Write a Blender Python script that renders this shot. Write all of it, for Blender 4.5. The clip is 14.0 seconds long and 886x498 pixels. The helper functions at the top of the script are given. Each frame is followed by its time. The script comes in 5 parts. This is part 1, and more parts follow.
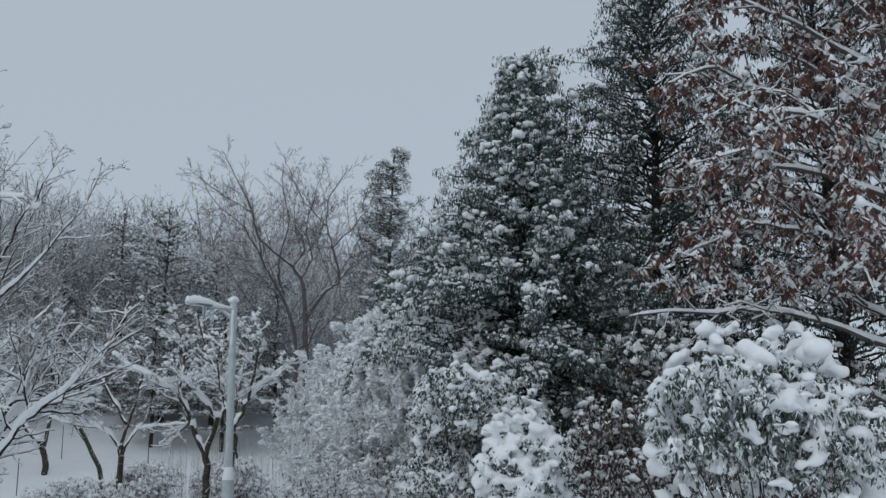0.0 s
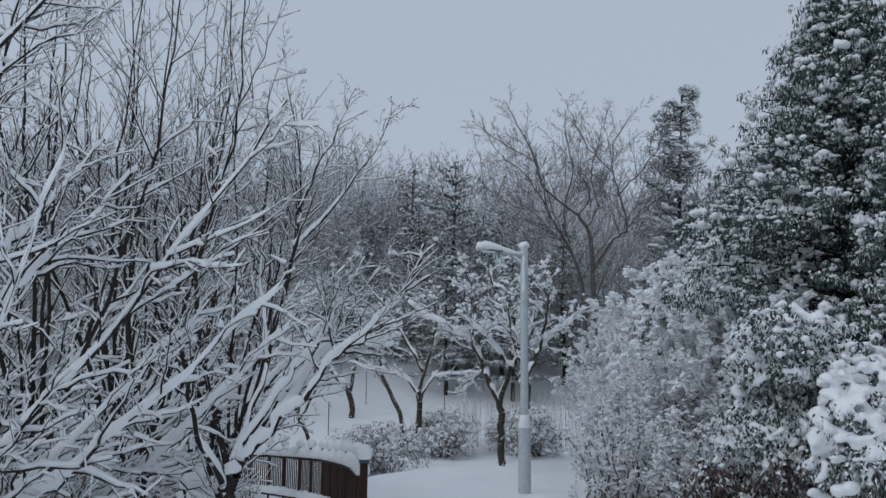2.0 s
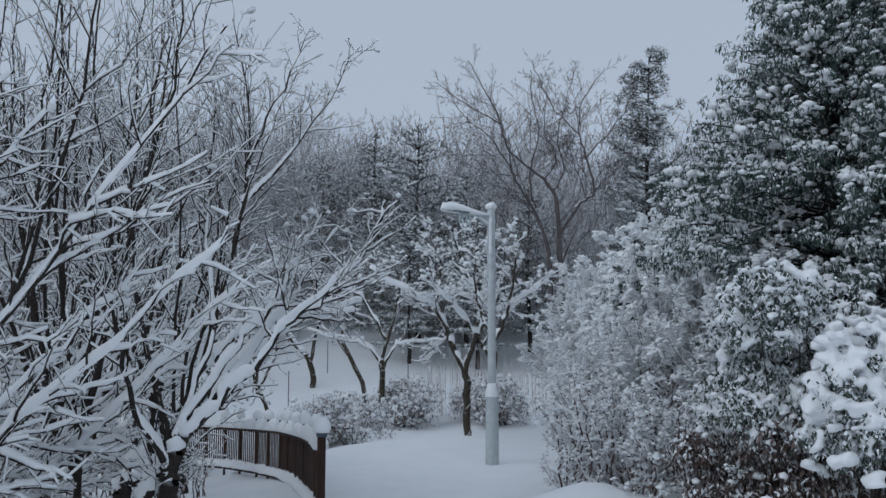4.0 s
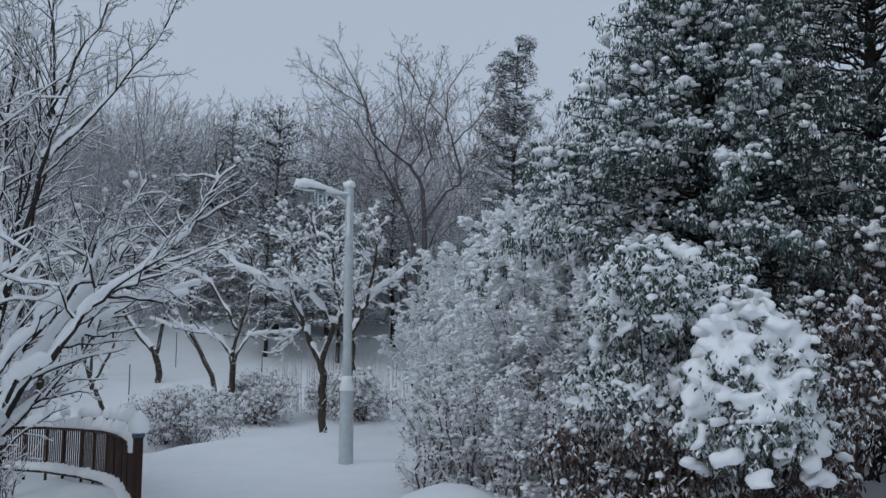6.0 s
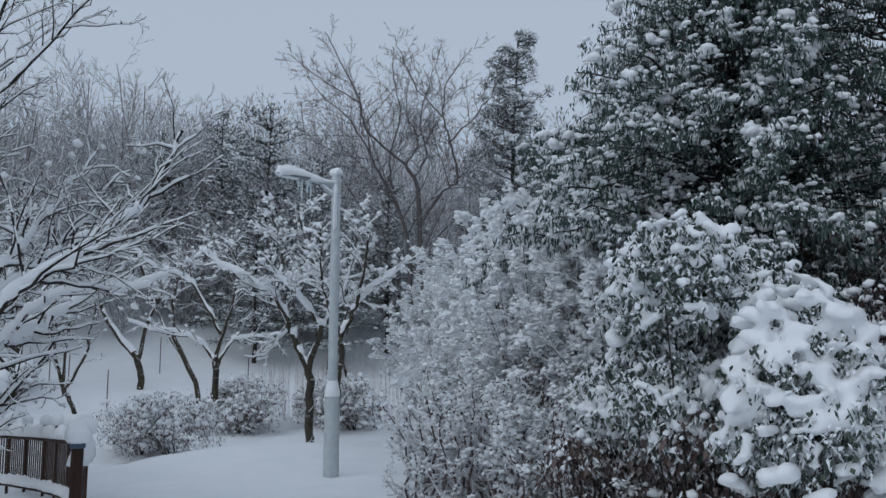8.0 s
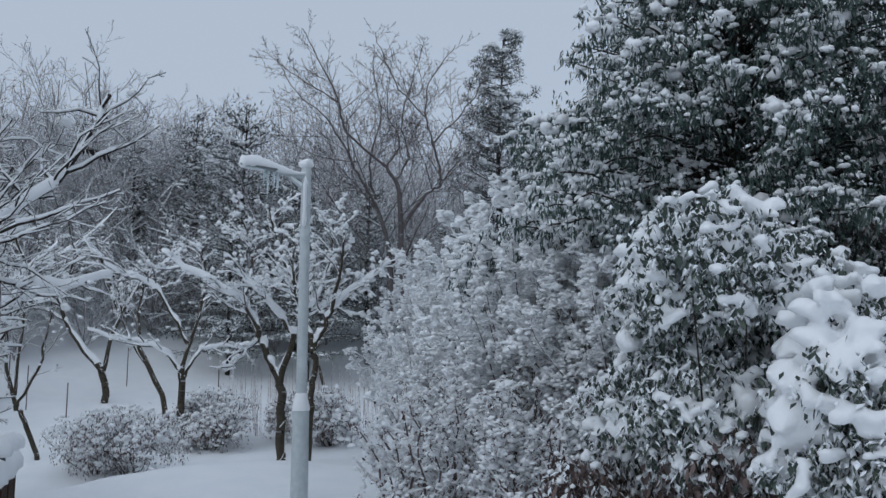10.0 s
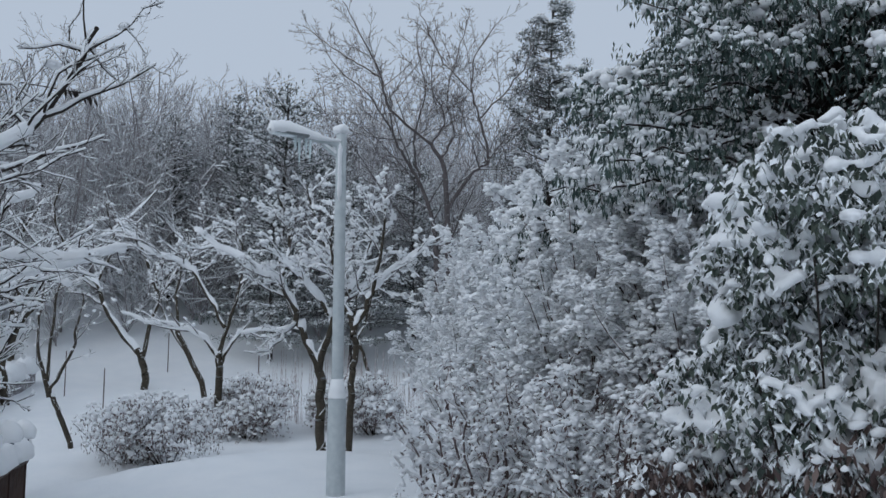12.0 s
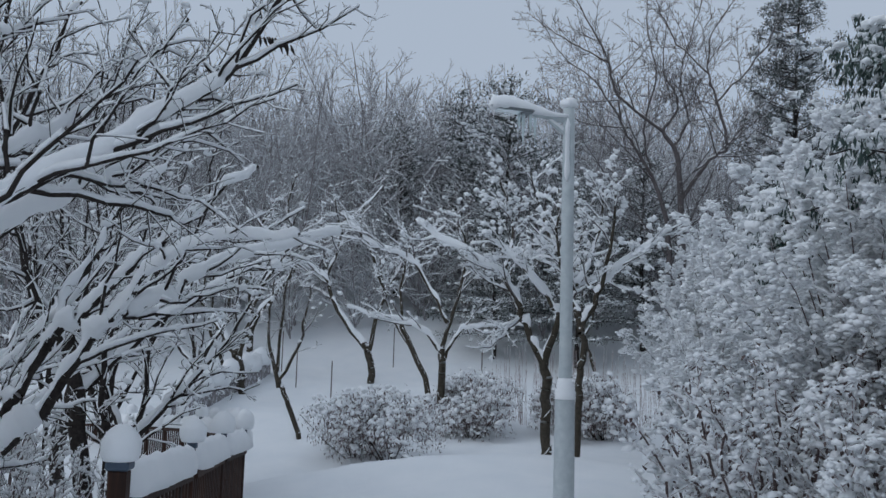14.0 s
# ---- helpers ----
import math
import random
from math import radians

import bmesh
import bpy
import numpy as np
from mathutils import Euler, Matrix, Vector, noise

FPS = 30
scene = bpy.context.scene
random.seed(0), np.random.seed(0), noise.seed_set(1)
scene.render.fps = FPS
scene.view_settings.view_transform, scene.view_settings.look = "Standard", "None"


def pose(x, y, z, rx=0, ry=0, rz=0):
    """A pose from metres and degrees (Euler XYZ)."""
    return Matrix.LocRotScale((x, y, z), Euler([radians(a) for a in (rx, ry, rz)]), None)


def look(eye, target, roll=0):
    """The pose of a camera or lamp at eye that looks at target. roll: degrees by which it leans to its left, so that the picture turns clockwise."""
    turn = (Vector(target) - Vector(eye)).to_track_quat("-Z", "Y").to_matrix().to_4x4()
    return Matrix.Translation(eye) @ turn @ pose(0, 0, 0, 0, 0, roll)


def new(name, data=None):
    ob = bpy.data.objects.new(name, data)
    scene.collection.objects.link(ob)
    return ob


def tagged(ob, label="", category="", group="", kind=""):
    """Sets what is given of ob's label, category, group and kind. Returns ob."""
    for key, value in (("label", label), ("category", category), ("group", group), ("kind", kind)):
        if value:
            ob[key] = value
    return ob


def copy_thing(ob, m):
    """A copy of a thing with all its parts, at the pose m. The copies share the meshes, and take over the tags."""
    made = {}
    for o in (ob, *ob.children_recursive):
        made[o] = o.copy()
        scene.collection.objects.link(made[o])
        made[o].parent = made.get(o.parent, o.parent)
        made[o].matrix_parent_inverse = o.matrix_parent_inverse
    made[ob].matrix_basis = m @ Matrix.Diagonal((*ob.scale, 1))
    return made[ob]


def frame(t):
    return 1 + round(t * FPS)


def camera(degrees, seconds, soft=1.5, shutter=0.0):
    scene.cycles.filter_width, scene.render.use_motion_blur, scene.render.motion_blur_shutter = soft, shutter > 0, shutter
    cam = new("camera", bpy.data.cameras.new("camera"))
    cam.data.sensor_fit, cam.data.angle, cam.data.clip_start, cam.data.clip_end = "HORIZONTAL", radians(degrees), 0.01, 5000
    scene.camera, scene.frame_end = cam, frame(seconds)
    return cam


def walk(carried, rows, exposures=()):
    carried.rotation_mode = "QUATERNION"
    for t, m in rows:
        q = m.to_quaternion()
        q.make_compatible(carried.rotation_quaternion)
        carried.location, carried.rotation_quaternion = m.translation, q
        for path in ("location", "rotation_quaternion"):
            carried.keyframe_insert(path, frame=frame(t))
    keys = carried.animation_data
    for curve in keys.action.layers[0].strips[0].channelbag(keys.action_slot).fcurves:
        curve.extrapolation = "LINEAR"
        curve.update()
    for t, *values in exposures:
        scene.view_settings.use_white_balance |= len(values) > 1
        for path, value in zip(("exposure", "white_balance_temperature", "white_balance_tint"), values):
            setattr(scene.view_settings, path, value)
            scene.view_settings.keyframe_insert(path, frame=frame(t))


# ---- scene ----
cam = camera(51.6, 14.0, 1.5)
PATH = [
    (0, (0.531, 0.581, 2.033), (0.429, 2.541, 2.416), -0.7),
    (0.5, (0.501, 0.829, 2.025), (0.119, 2.761, 2.376), 0.4),
    (1, (0.384, 0.952, 2.003), (-0.25, 2.822, 2.323), 0.9),
    (1.5, (0.235, 1.158, 1.961), (-0.442, 3.015, 2.263), 1.0),
    (2, (0.143, 1.4, 1.941), (-0.553, 3.253, 2.229), 0.6),
    (2.2, (0.102, 1.513, 1.925), (-0.602, 3.363, 2.206), 0.7),
    (4.3, (-0.189, 2.293, 1.919), (-0.782, 4.191, 2.135), 0.1),
    (4.5, (-0.216, 2.383, 1.911), (-0.781, 4.29, 2.126), 0.1),
    (5, (-0.313, 2.708, 1.86), (-0.722, 4.653, 2.075), -0.5),
    (5.5, (-0.339, 2.987, 1.843), (-0.687, 4.946, 2.052), -0.6),
    (6, (-0.314, 3.367, 1.842), (-0.656, 5.326, 2.054), 0.2),
    (6.5, (-0.374, 3.695, 1.809), (-0.709, 5.655, 2.023), 0.5),
    (7, (-0.444, 3.973, 1.819), (-0.779, 5.933, 2.03), 0.3),
    (7.2, (-0.423, 4.076, 1.802), (-0.762, 6.035, 2.017), 0.3),
    (9.3, (-0.597, 5.45, 1.716), (-0.929, 7.405, 1.973), 0.3),
    (9.5, (-0.596, 5.553, 1.723), (-0.929, 7.507, 1.984), 0.3),
    (10, (-0.646, 5.829, 1.699), (-0.948, 7.789, 1.958), 0.2),
    (10.5, (-0.717, 6.123, 1.694), (-0.963, 8.091, 1.95), 0.0),
    (11, (-0.732, 6.406, 1.671), (-0.999, 8.372, 1.924), -0.1),
    (11.5, (-0.737, 6.671, 1.674), (-1.121, 8.621, 1.904), 0.1),
    (12, (-0.818, 6.928, 1.661), (-1.223, 8.873, 1.892), 0.2),
    (12.5, (-0.879, 7.182, 1.646), (-1.505, 9.067, 1.878), 0.7),
    (12.7, (-0.867, 7.296, 1.644), (-1.587, 9.146, 1.881), 0.7),
    (13, (-0.962, 7.452, 1.642), (-1.786, 9.26, 1.867), 1.5),
    (13.5, (-1.111, 7.688, 1.617), (-1.968, 9.481, 1.845), 1.8),
    (14, (-1.19, 7.908, 1.61), (-2.053, 9.697, 1.835), 1.7),
]
walk(cam, [(t, look(eye, target, roll)) for t, eye, target, roll in PATH],
     exposures=[(0.0, -0.74, 6750, 8), (1.5, -0.78, 6600, 9), (4.5, -0.78, 6400, 10), (9.5, -0.70, 6400, 10), (11.5, -0.62, 6450, 10), (12.5, -0.62, 6500, 10), (14.0, -0.78, 6400, 10)])

# ---- light: snowy overcast ----
world = bpy.data.worlds.new("overcast")
scene.world = world
world.use_nodes = True
wt = world.node_tree
wt.nodes.clear()
w_out = wt.nodes.new("ShaderNodeOutputWorld")
w_bg = wt.nodes.new("ShaderNodeBackground")
w_sky = wt.nodes.new("ShaderNodeTexSky")
w_sky.sky_type, w_sky.sun_disc = "NISHITA", False
w_sky.sun_elevation, w_sky.sun_rotation = radians(40), radians(-145)
w_scale = wt.nodes.new("ShaderNodeVectorMath")
w_scale.operation = "SCALE"
w_scale.inputs["Scale"].default_value = 0.10
w_mix = wt.nodes.new("ShaderNodeMixRGB")
w_mix.inputs["Fac"].default_value = 0.93
w_mix.inputs["Color2"].default_value = (0.667, 0.777, 0.932, 1)   # cloud layer
wt.links.new(w_sky.outputs[0], w_scale.inputs[0])
wt.links.new(w_scale.outputs[0], w_mix.inputs["Color1"])
wt.links.new(w_mix.outputs[0], w_bg.inputs["Color"])
wt.links.new(w_bg.outputs[0], w_out.inputs["Surface"])
w_bg.inputs["Strength"].default_value = 1.1

sun_data = bpy.data.lights.new("sun", "SUN")
sun_data.energy, sun_data.angle, sun_data.color = 1.0, radians(60), (0.93, 0.97, 1.0)
sun = new("sun", sun_data)
sun.matrix_basis = look((-9, -13, 13.3), (0, 0, 0))


# ---- materials ----
def shader(name, rough=0.8, spec=0.3):
    m = bpy.data.materials.new(name)
    m.use_nodes = True
    nt = m.node_tree
    b = nt.nodes["Principled BSDF"]
    b.inputs["Roughness"].default_value = rough
    b.inputs["Specular IOR Level"].default_value = spec
    return m, nt, b


def noise_node(nt, scale, detail=4, rough=0.6):
    tc = nt.nodes.new("ShaderNodeTexCoord")
    n = nt.nodes.new("ShaderNodeTexNoise")
    n.inputs["Scale"].default_value, n.inputs["Detail"].default_value = scale, detail
    n.inputs["Roughness"].default_value = rough
    nt.links.new(tc.outputs["Object"], n.inputs["Vector"])
    return n


def ramp_node(nt, src, stops):
    r = nt.nodes.new("ShaderNodeValToRGB")
    while len(r.color_ramp.elements) < len(stops):
        r.color_ramp.elements.new(0.5)
    for e, (p, c) in zip(r.color_ramp.elements, stops):
        e.position, e.color = p, (*c, 1)
    nt.links.new(src, r.inputs["Fac"])
    return r


def bump_node(nt, b, src, strength, distance):
    bp = nt.nodes.new("ShaderNodeBump")
    bp.inputs["Strength"].default_value, bp.inputs["Distance"].default_value = strength, distance
    nt.links.new(src, bp.inputs["Height"])
    nt.links.new(bp.outputs["Normal"], b.inputs["Normal"])
    return bp


def math_node(nt, op, a, c=None, clamp=False):
    n = nt.nodes.new("ShaderNodeMath")
    n.operation, n.use_clamp = op, clamp
    for i, v in enumerate((a, c)):
        if v is None:
            continue
        if isinstance(v, (int, float)):
            n.inputs[i].default_value = v
        else:
            nt.links.new(v, n.inputs[i])
    return n.outputs[0]


def snow_material(name, scale, bump, tone):
    m, nt, b = shader(name, 0.75, 0.25)
    n1 = noise_node(nt, scale, 5)
    r = ramp_node(nt, n1.outputs["Fac"], [(0.25, tone[0]), (0.75, tone[1])])
    nt.links.new(r.outputs[0], b.inputs["Base Color"])
    n2 = noise_node(nt, scale * 6, 6, 0.7)
    bump_node(nt, b, n2.outputs["Fac"], bump, 0.02)
    return m


def bark_material(name, dark, light, scale, snow=0.0):
    """Bark with streaks, and snow dust where the surface faces up."""
    m, nt, b = shader(name, 0.9, 0.15)
    n1 = noise_node(nt, scale, 6, 0.7)
    r = ramp_node(nt, n1.outputs["Fac"], [(0.3, dark), (0.7, light)])
    bump_node(nt, b, n1.outputs["Fac"], 0.6, 0.02)
    dusted(nt, b, r.outputs[0], snow, 14)
    return m


def dusted(nt, b, colour, snow, scale):
    """Lay patchy snow over a colour on upward faces; snow 0 to 1 is how much."""
    if snow <= 0:
        nt.links.new(colour, b.inputs["Base Color"])
        return
    g = nt.nodes.new("ShaderNodeNewGeometry")
    sep = nt.nodes.new("ShaderNodeSeparateXYZ")
    nt.links.new(g.outputs["Normal"], sep.inputs[0])
    n = noise_node(nt, scale, 3)
    v = math_node(nt, "ADD", sep.outputs["Z"], math_node(nt, "MULTIPLY", math_node(nt, "SUBTRACT", n.outputs["Fac"], 0.5), 1.6))
    v = math_node(nt, "MULTIPLY", math_node(nt, "SUBTRACT", v, 1.0 - snow * 1.2), 4.0, True)
    mx = nt.nodes.new("ShaderNodeMixRGB")
    nt.links.new(v, mx.inputs["Fac"])
    nt.links.new(colour, mx.inputs["Color1"])
    mx.inputs["Color2"].default_value = (0.86, 0.89, 0.92, 1)
    nt.links.new(mx.outputs[0], b.inputs["Base Color"])


def leaf_material(name, stops, snow, rough=0.5):
    m, nt, b = shader(name, rough, 0.35)
    g = nt.nodes.new("ShaderNodeNewGeometry")
    r = ramp_node(nt, g.outputs["Random Per Island"], stops)
    dusted(nt, b, r.outputs[0], snow, 9)
    return m


SNOW = snow_material("snow", 5, 0.35, ((0.90, 0.92, 0.94), (0.955, 0.965, 0.975)))
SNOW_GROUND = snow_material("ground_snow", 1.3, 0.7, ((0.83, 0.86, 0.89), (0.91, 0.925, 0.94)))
TWIG_SNOW = snow_material("twig_snow", 5, 0.2, ((0.92, 0.93, 0.95), (0.96, 0.967, 0.975)))
_nt = TWIG_SNOW.node_tree
_thin, _mix = _nt.nodes.new("ShaderNodeBsdfTranslucent"), _nt.nodes.new("ShaderNodeMixShader")
_thin.inputs["Color"].default_value, _mix.inputs["Fac"].default_value = (0.95, 0.96, 0.97, 1), 0.15
_nt.links.new(_nt.nodes["Principled BSDF"].outputs[0], _mix.inputs[1])
_nt.links.new(_thin.outputs[0], _mix.inputs[2])
_nt.links.new(_mix.outputs[0], _nt.nodes["Material Output"].inputs["Surface"])
BARK_DARK = bark_material("bark_dark", (0.022, 0.018, 0.017), (0.062, 0.052, 0.047), 22, 0.22)
BARK_SOFT = bark_material("bark_soft", (0.07, 0.06, 0.06), (0.15, 0.13, 0.128), 18, 0.5)
BARK_MOSS = bark_material("bark_mossy", (0.036, 0.031, 0.025), (0.105, 0.09, 0.07), 18, 0.25)
# bark of the wood, with the pale haze of distance put into its colour
BARK_HAZED = bark_material("bark_hazed", (0.2, 0.182, 0.187), (0.32, 0.296, 0.302), 9, 0.8)
BARK_PINK = bark_material("bark_pinkish", (0.32, 0.245, 0.24), (0.54, 0.455, 0.45), 14, 0.85)
BARK_STEM = bark_material("bark_stem", (0.09, 0.066, 0.064), (0.19, 0.145, 0.14), 14, 0.3)
BARK_FROST = bark_material("bark_frosted", (0.70, 0.63, 0.63), (0.92, 0.875, 0.875), 14, 1.0)
LEAF_GREEN = leaf_material("leaf_evergreen", [(0.0, (0.028, 0.05, 0.046)), (0.6, (0.055, 0.092, 0.082)), (1.0, (0.105, 0.145, 0.12))], 0.45)
# darker evergreen leaf for the rear trees, their deep shade put into the colour
LEAF_SHADED = leaf_material("leaf_shaded_evergreen", [(0.0, (0.016, 0.03, 0.029)), (0.6, (0.034, 0.056, 0.051)), (1.0, (0.07, 0.098, 0.082))], 0.4)
# shrub greens raised for fine snow dust and for haze, both within the colour
LEAF_SHRUB = leaf_material("leaf_shrub", [(0.0, (0.042, 0.058, 0.05)), (0.7, (0.075, 0.1, 0.082)), (1.0, (0.125, 0.15, 0.115))], 0.72)
LEAF_BROWN = leaf_material("leaf_brown", [(0.0, (0.06, 0.03, 0.025)), (0.6, (0.14, 0.062, 0.048)), (1.0, (0.25, 0.12, 0.088))], 0.5)
LEAF_RED = leaf_material("leaf_reddish", [(0.0, (0.07, 0.045, 0.044)), (0.6, (0.14, 0.09, 0.085)), (1.0, (0.24, 0.18, 0.16))], 0.66)
LEAF_DULL = leaf_material("leaf_dull", [(0.0, (0.04, 0.025, 0.024)), (0.6, (0.09, 0.058, 0.052)), (1.0, (0.16, 0.115, 0.10))], 0.45)
# needle greens lightened: haze before the far conifers is part of these colours
NEEDLE_HAZED = leaf_material("needle", [(0.0, (0.06, 0.072, 0.07)), (0.7, (0.11, 0.127, 0.12)), (1.0, (0.17, 0.185, 0.175))], 0.6, 0.7)


def wood_material():
    m, nt, b = shader("stained_wood", 0.7, 0.3)
    tc = nt.nodes.new("ShaderNodeTexCoord")
    mp = nt.nodes.new("ShaderNodeMapping")
    mp.inputs["Scale"].default_value = (30, 30, 2.5)
    n = nt.nodes.new("ShaderNodeTexNoise")
    n.inputs["Scale"].default_value, n.inputs["Detail"].default_value = 1.5, 6
    nt.links.new(tc.outputs["Object"], mp.inputs[0])
    nt.links.new(mp.outputs[0], n.inputs["Vector"])
    oi = nt.nodes.new("ShaderNodeObjectInfo")
    v = math_node(nt, "ADD", math_node(nt, "MULTIPLY", n.outputs["Fac"], 0.75), math_node(nt, "MULTIPLY", oi.outputs["Random"], 0.25))
    r = ramp_node(nt, v, [(0.25, (0.014, 0.007, 0.005)), (0.55, (0.042, 0.018, 0.011)), (0.8, (0.085, 0.038, 0.022))])
    bump_node(nt, b, n.outputs["Fac"], 0.4, 0.01)
    nt.links.new(r.outputs[0], b.inputs["Base Color"])
    return m


def painted_metal(name, a, c, rough, metal=0.0):
    m, nt, b = shader(name, rough, 0.4)
    n = noise_node(nt, 9, 5)
    r = ramp_node(nt, n.outputs["Fac"], [(0.3, a), (0.7, c)])
    nt.links.new(r.outputs[0], b.inputs["Base Color"])
    b.inputs["Metallic"].default_value = metal
    bump_node(nt, b, n.outputs["Fac"], 0.15, 0.005)
    return m


WOOD = wood_material()
POLE = painted_metal("pole_paint", (0.46, 0.51, 0.53), (0.60, 0.64, 0.65), 0.45)
LAMP_GREY = painted_metal("lamp_housing", (0.16, 0.18, 0.19), (0.24, 0.26, 0.27), 0.4)
CAP_BLUE = painted_metal("cap_paint", (0.05, 0.075, 0.11), (0.08, 0.11, 0.15), 0.5)
ICE, _nt, _b = shader("ice", 0.08, 0.5)
_b.inputs["Base Color"].default_value = (0.80, 0.90, 0.92, 1)
_b.inputs["Transmission Weight"].default_value = 0.35
_b.inputs["IOR"].default_value = 1.31


# ---- mesh tools ----
class Soup:
    """Collects triangles and quads as arrays and turns them into one mesh."""

    def __init__(self):
        self.v, self.f, self.n = [], {3: [], 4: []}, 0

    def add(self, verts, faces):
        verts = np.asarray(verts, float).reshape(-1, 3)
        faces = np.asarray(faces, int)
        self.v.append(verts)
        self.f[faces.shape[1]].append(faces + self.n)
        self.n += len(verts)

    def mesh(self, name, mat, smooth=True):
        me = bpy.data.meshes.new(name)
        v = np.concatenate(self.v) if self.v else np.zeros((0, 3))
        loops, starts, at = [], [], 0
        for k in (3, 4):
            if self.f[k]:
                f = np.concatenate(self.f[k])
                loops.append(f.ravel())
                starts.append(at + k * np.arange(len(f)))
                at += f.size
        loops, starts = np.concatenate(loops), np.concatenate(starts)
        me.vertices.add(len(v))
        me.vertices.foreach_set("co", v.ravel())
        me.loops.add(len(loops))
        me.loops.foreach_set("vertex_index", loops)
        me.polygons.add(len(starts))
        me.polygons.foreach_set("loop_start", starts)
        me.polygons.foreach_set("use_smooth", np.full(len(starts), smooth))
        me.update(calc_edges=True)
        me.validate()
        me.materials.append(mat)
        return me


def unit(a):
    return a / np.maximum(np.linalg.norm(a, axis=-1, keepdims=True), 1e-9)


def prisms(soup, p0, p1, r0, r1, sides=5):
    """Straight tapered rods, all at once."""
    d = unit(p1 - p0)
    ref = np.where(np.abs(d[:, 2:3]) > 0.9, np.array([[1.0, 0.2, 0.0]]), np.array([[0.0, 0.1, 1.0]]))
    u = unit(np.cross(d, ref))
    w = np.cross(u, d)
    a = np.arange(sides) * 2 * np.pi / sides
    ring = u[:, None] * np.cos(a)[None, :, None] + w[:, None] * np.sin(a)[None, :, None]
    v = np.concatenate([p0[:, None] + ring * r0[:, None, None], p1[:, None] + ring * r1[:, None, None]], 1)
    i = np.arange(sides)
    j = (i + 1) % sides
    f = np.stack([i, j, j + sides, i + sides], 1)
    soup.add(v, (f[None] + (np.arange(len(p0)) * 2 * sides)[:, None, None]).reshape(-1, 4))


def snow_strips(soup, rng, p0, p1, r0, r1, amount=1.0, sides=5, gap=0.12, dust=0.003):
    """Snow lying along the upper side of rods; steep rods carry little."""
    d = unit(p1 - p0)
    h = np.sqrt(np.clip(1 - d[:, 2] ** 2, 0, 1))
    r = (r0 + r1) / 2
    keep = (h > 0.35) & (rng.random(len(r)) > gap)
    p0, p1, d, h, r0, r1, r = p0[keep], p1[keep], d[keep], h[keep], r0[keep], r1[keep], r[keep]
    if not len(r):
        return
    side = unit(np.cross(d, np.array([0.0, 0.0, 1.0])))
    up = np.cross(side, d)
    wide = (dust + r * 1.0) * (0.8 + 0.4 * rng.random(len(r)))
    tall = amount * h ** 1.5 * (dust + np.minimum(r, 0.05) * 0.85) * (0.65 + 0.7 * rng.random(len(r)))
    a = np.arange(sides) * 2 * np.pi / sides + np.pi / 2
    ring = side[:, None] * np.cos(a)[None, :, None] * wide[:, None, None] + up[:, None] * np.sin(a)[None, :, None] * tall[:, None, None]
    off = up * (r * 0.55 + tall * 0.75)[:, None]
    e = (p1 - p0) * 0.08
    v = np.concatenate([(p0 - e + off)[:, None] + ring * (0.85 + 0.3 * rng.random((len(r), 1, 1))), (p1 + e + off)[:, None] + ring * (0.35 + 0.5 * rng.random((len(r), 1, 1)))], 1)
    i = np.arange(sides)
    j = (i + 1) % sides
    f = np.stack([i, j, j + sides, i + sides], 1)
    soup.add(v, (f[None] + (np.arange(len(r)) * 2 * sides)[:, None, None]).reshape(-1, 4))


def ridge(soup, rng, pts, wide, tall, sink=0.35, sides=9, lump=0.16):
    """One unbroken bank of snow along a line, rounded above and flat below, closed at both ends."""
    pts, wide, tall = np.asarray(pts, float), np.asarray(wide, float), np.asarray(tall, float)
    n = len(pts)
    d = unit(np.gradient(pts, axis=0))
    side = unit(np.cross(d, np.array([0.0, 0.0, 1.0])) + 1e-6)
    up = np.cross(side, d)
    k = 1 + lump * (np.sin(np.arange(n) * 0.9 + rng.random() * 6) * 0.6 + rng.normal(size=n) * 0.6)
    end = np.ones(n)
    end[0], end[-1] = 0.15, 0.15
    a = np.arange(sides) * 2 * np.pi / sides + np.pi / 2
    c, h = np.cos(a), np.sin(a)
    h = np.where(h < 0, h * sink, h)
    wob = 1 + 0.07 * rng.normal(size=(n, sides))
    v = pts[:, None] + side[:, None] * (c[None] * wob * (wide * end * (0.5 + 0.5 * k))[:, None])[..., None] + up[:, None] * (h[None] * wob * (tall * end * k)[:, None])[..., None]
    i = (np.arange(n - 1)[:, None] * sides + np.arange(sides)[None]).ravel()
    j = (np.arange(n - 1)[:, None] * sides + (np.arange(sides)[None] + 1) % sides).ravel()
    f = np.stack([i, j, j + sides, i + sides], 1)
    m = n * sides
    v = np.concatenate([v.reshape(-1, 3), pts[:1], pts[-1:]])
    soup.add(v, f)
    q = np.arange(sides)
    base = soup.n - len(v)
    soup.f[3].append(np.concatenate([np.stack([np.full(sides, m), (q + 1) % sides, q], 1), np.stack([np.full(sides, m + 1), m - sides + q, m - sides + (q + 1) % sides], 1)]) + base)


def ball(level):
    bm = bmesh.new()
    if level == 0:
        bmesh.ops.create_icosphere(bm, subdivisions=1, radius=1)
    else:
        bmesh.ops.create_icosphere(bm, subdivisions=level + 1, radius=1)
    v = np.array([x.co[:] for x in bm.verts])
    f = np.array([[x.index for x in t.verts] for t in bm.faces])
    bm.free()
    return v, f


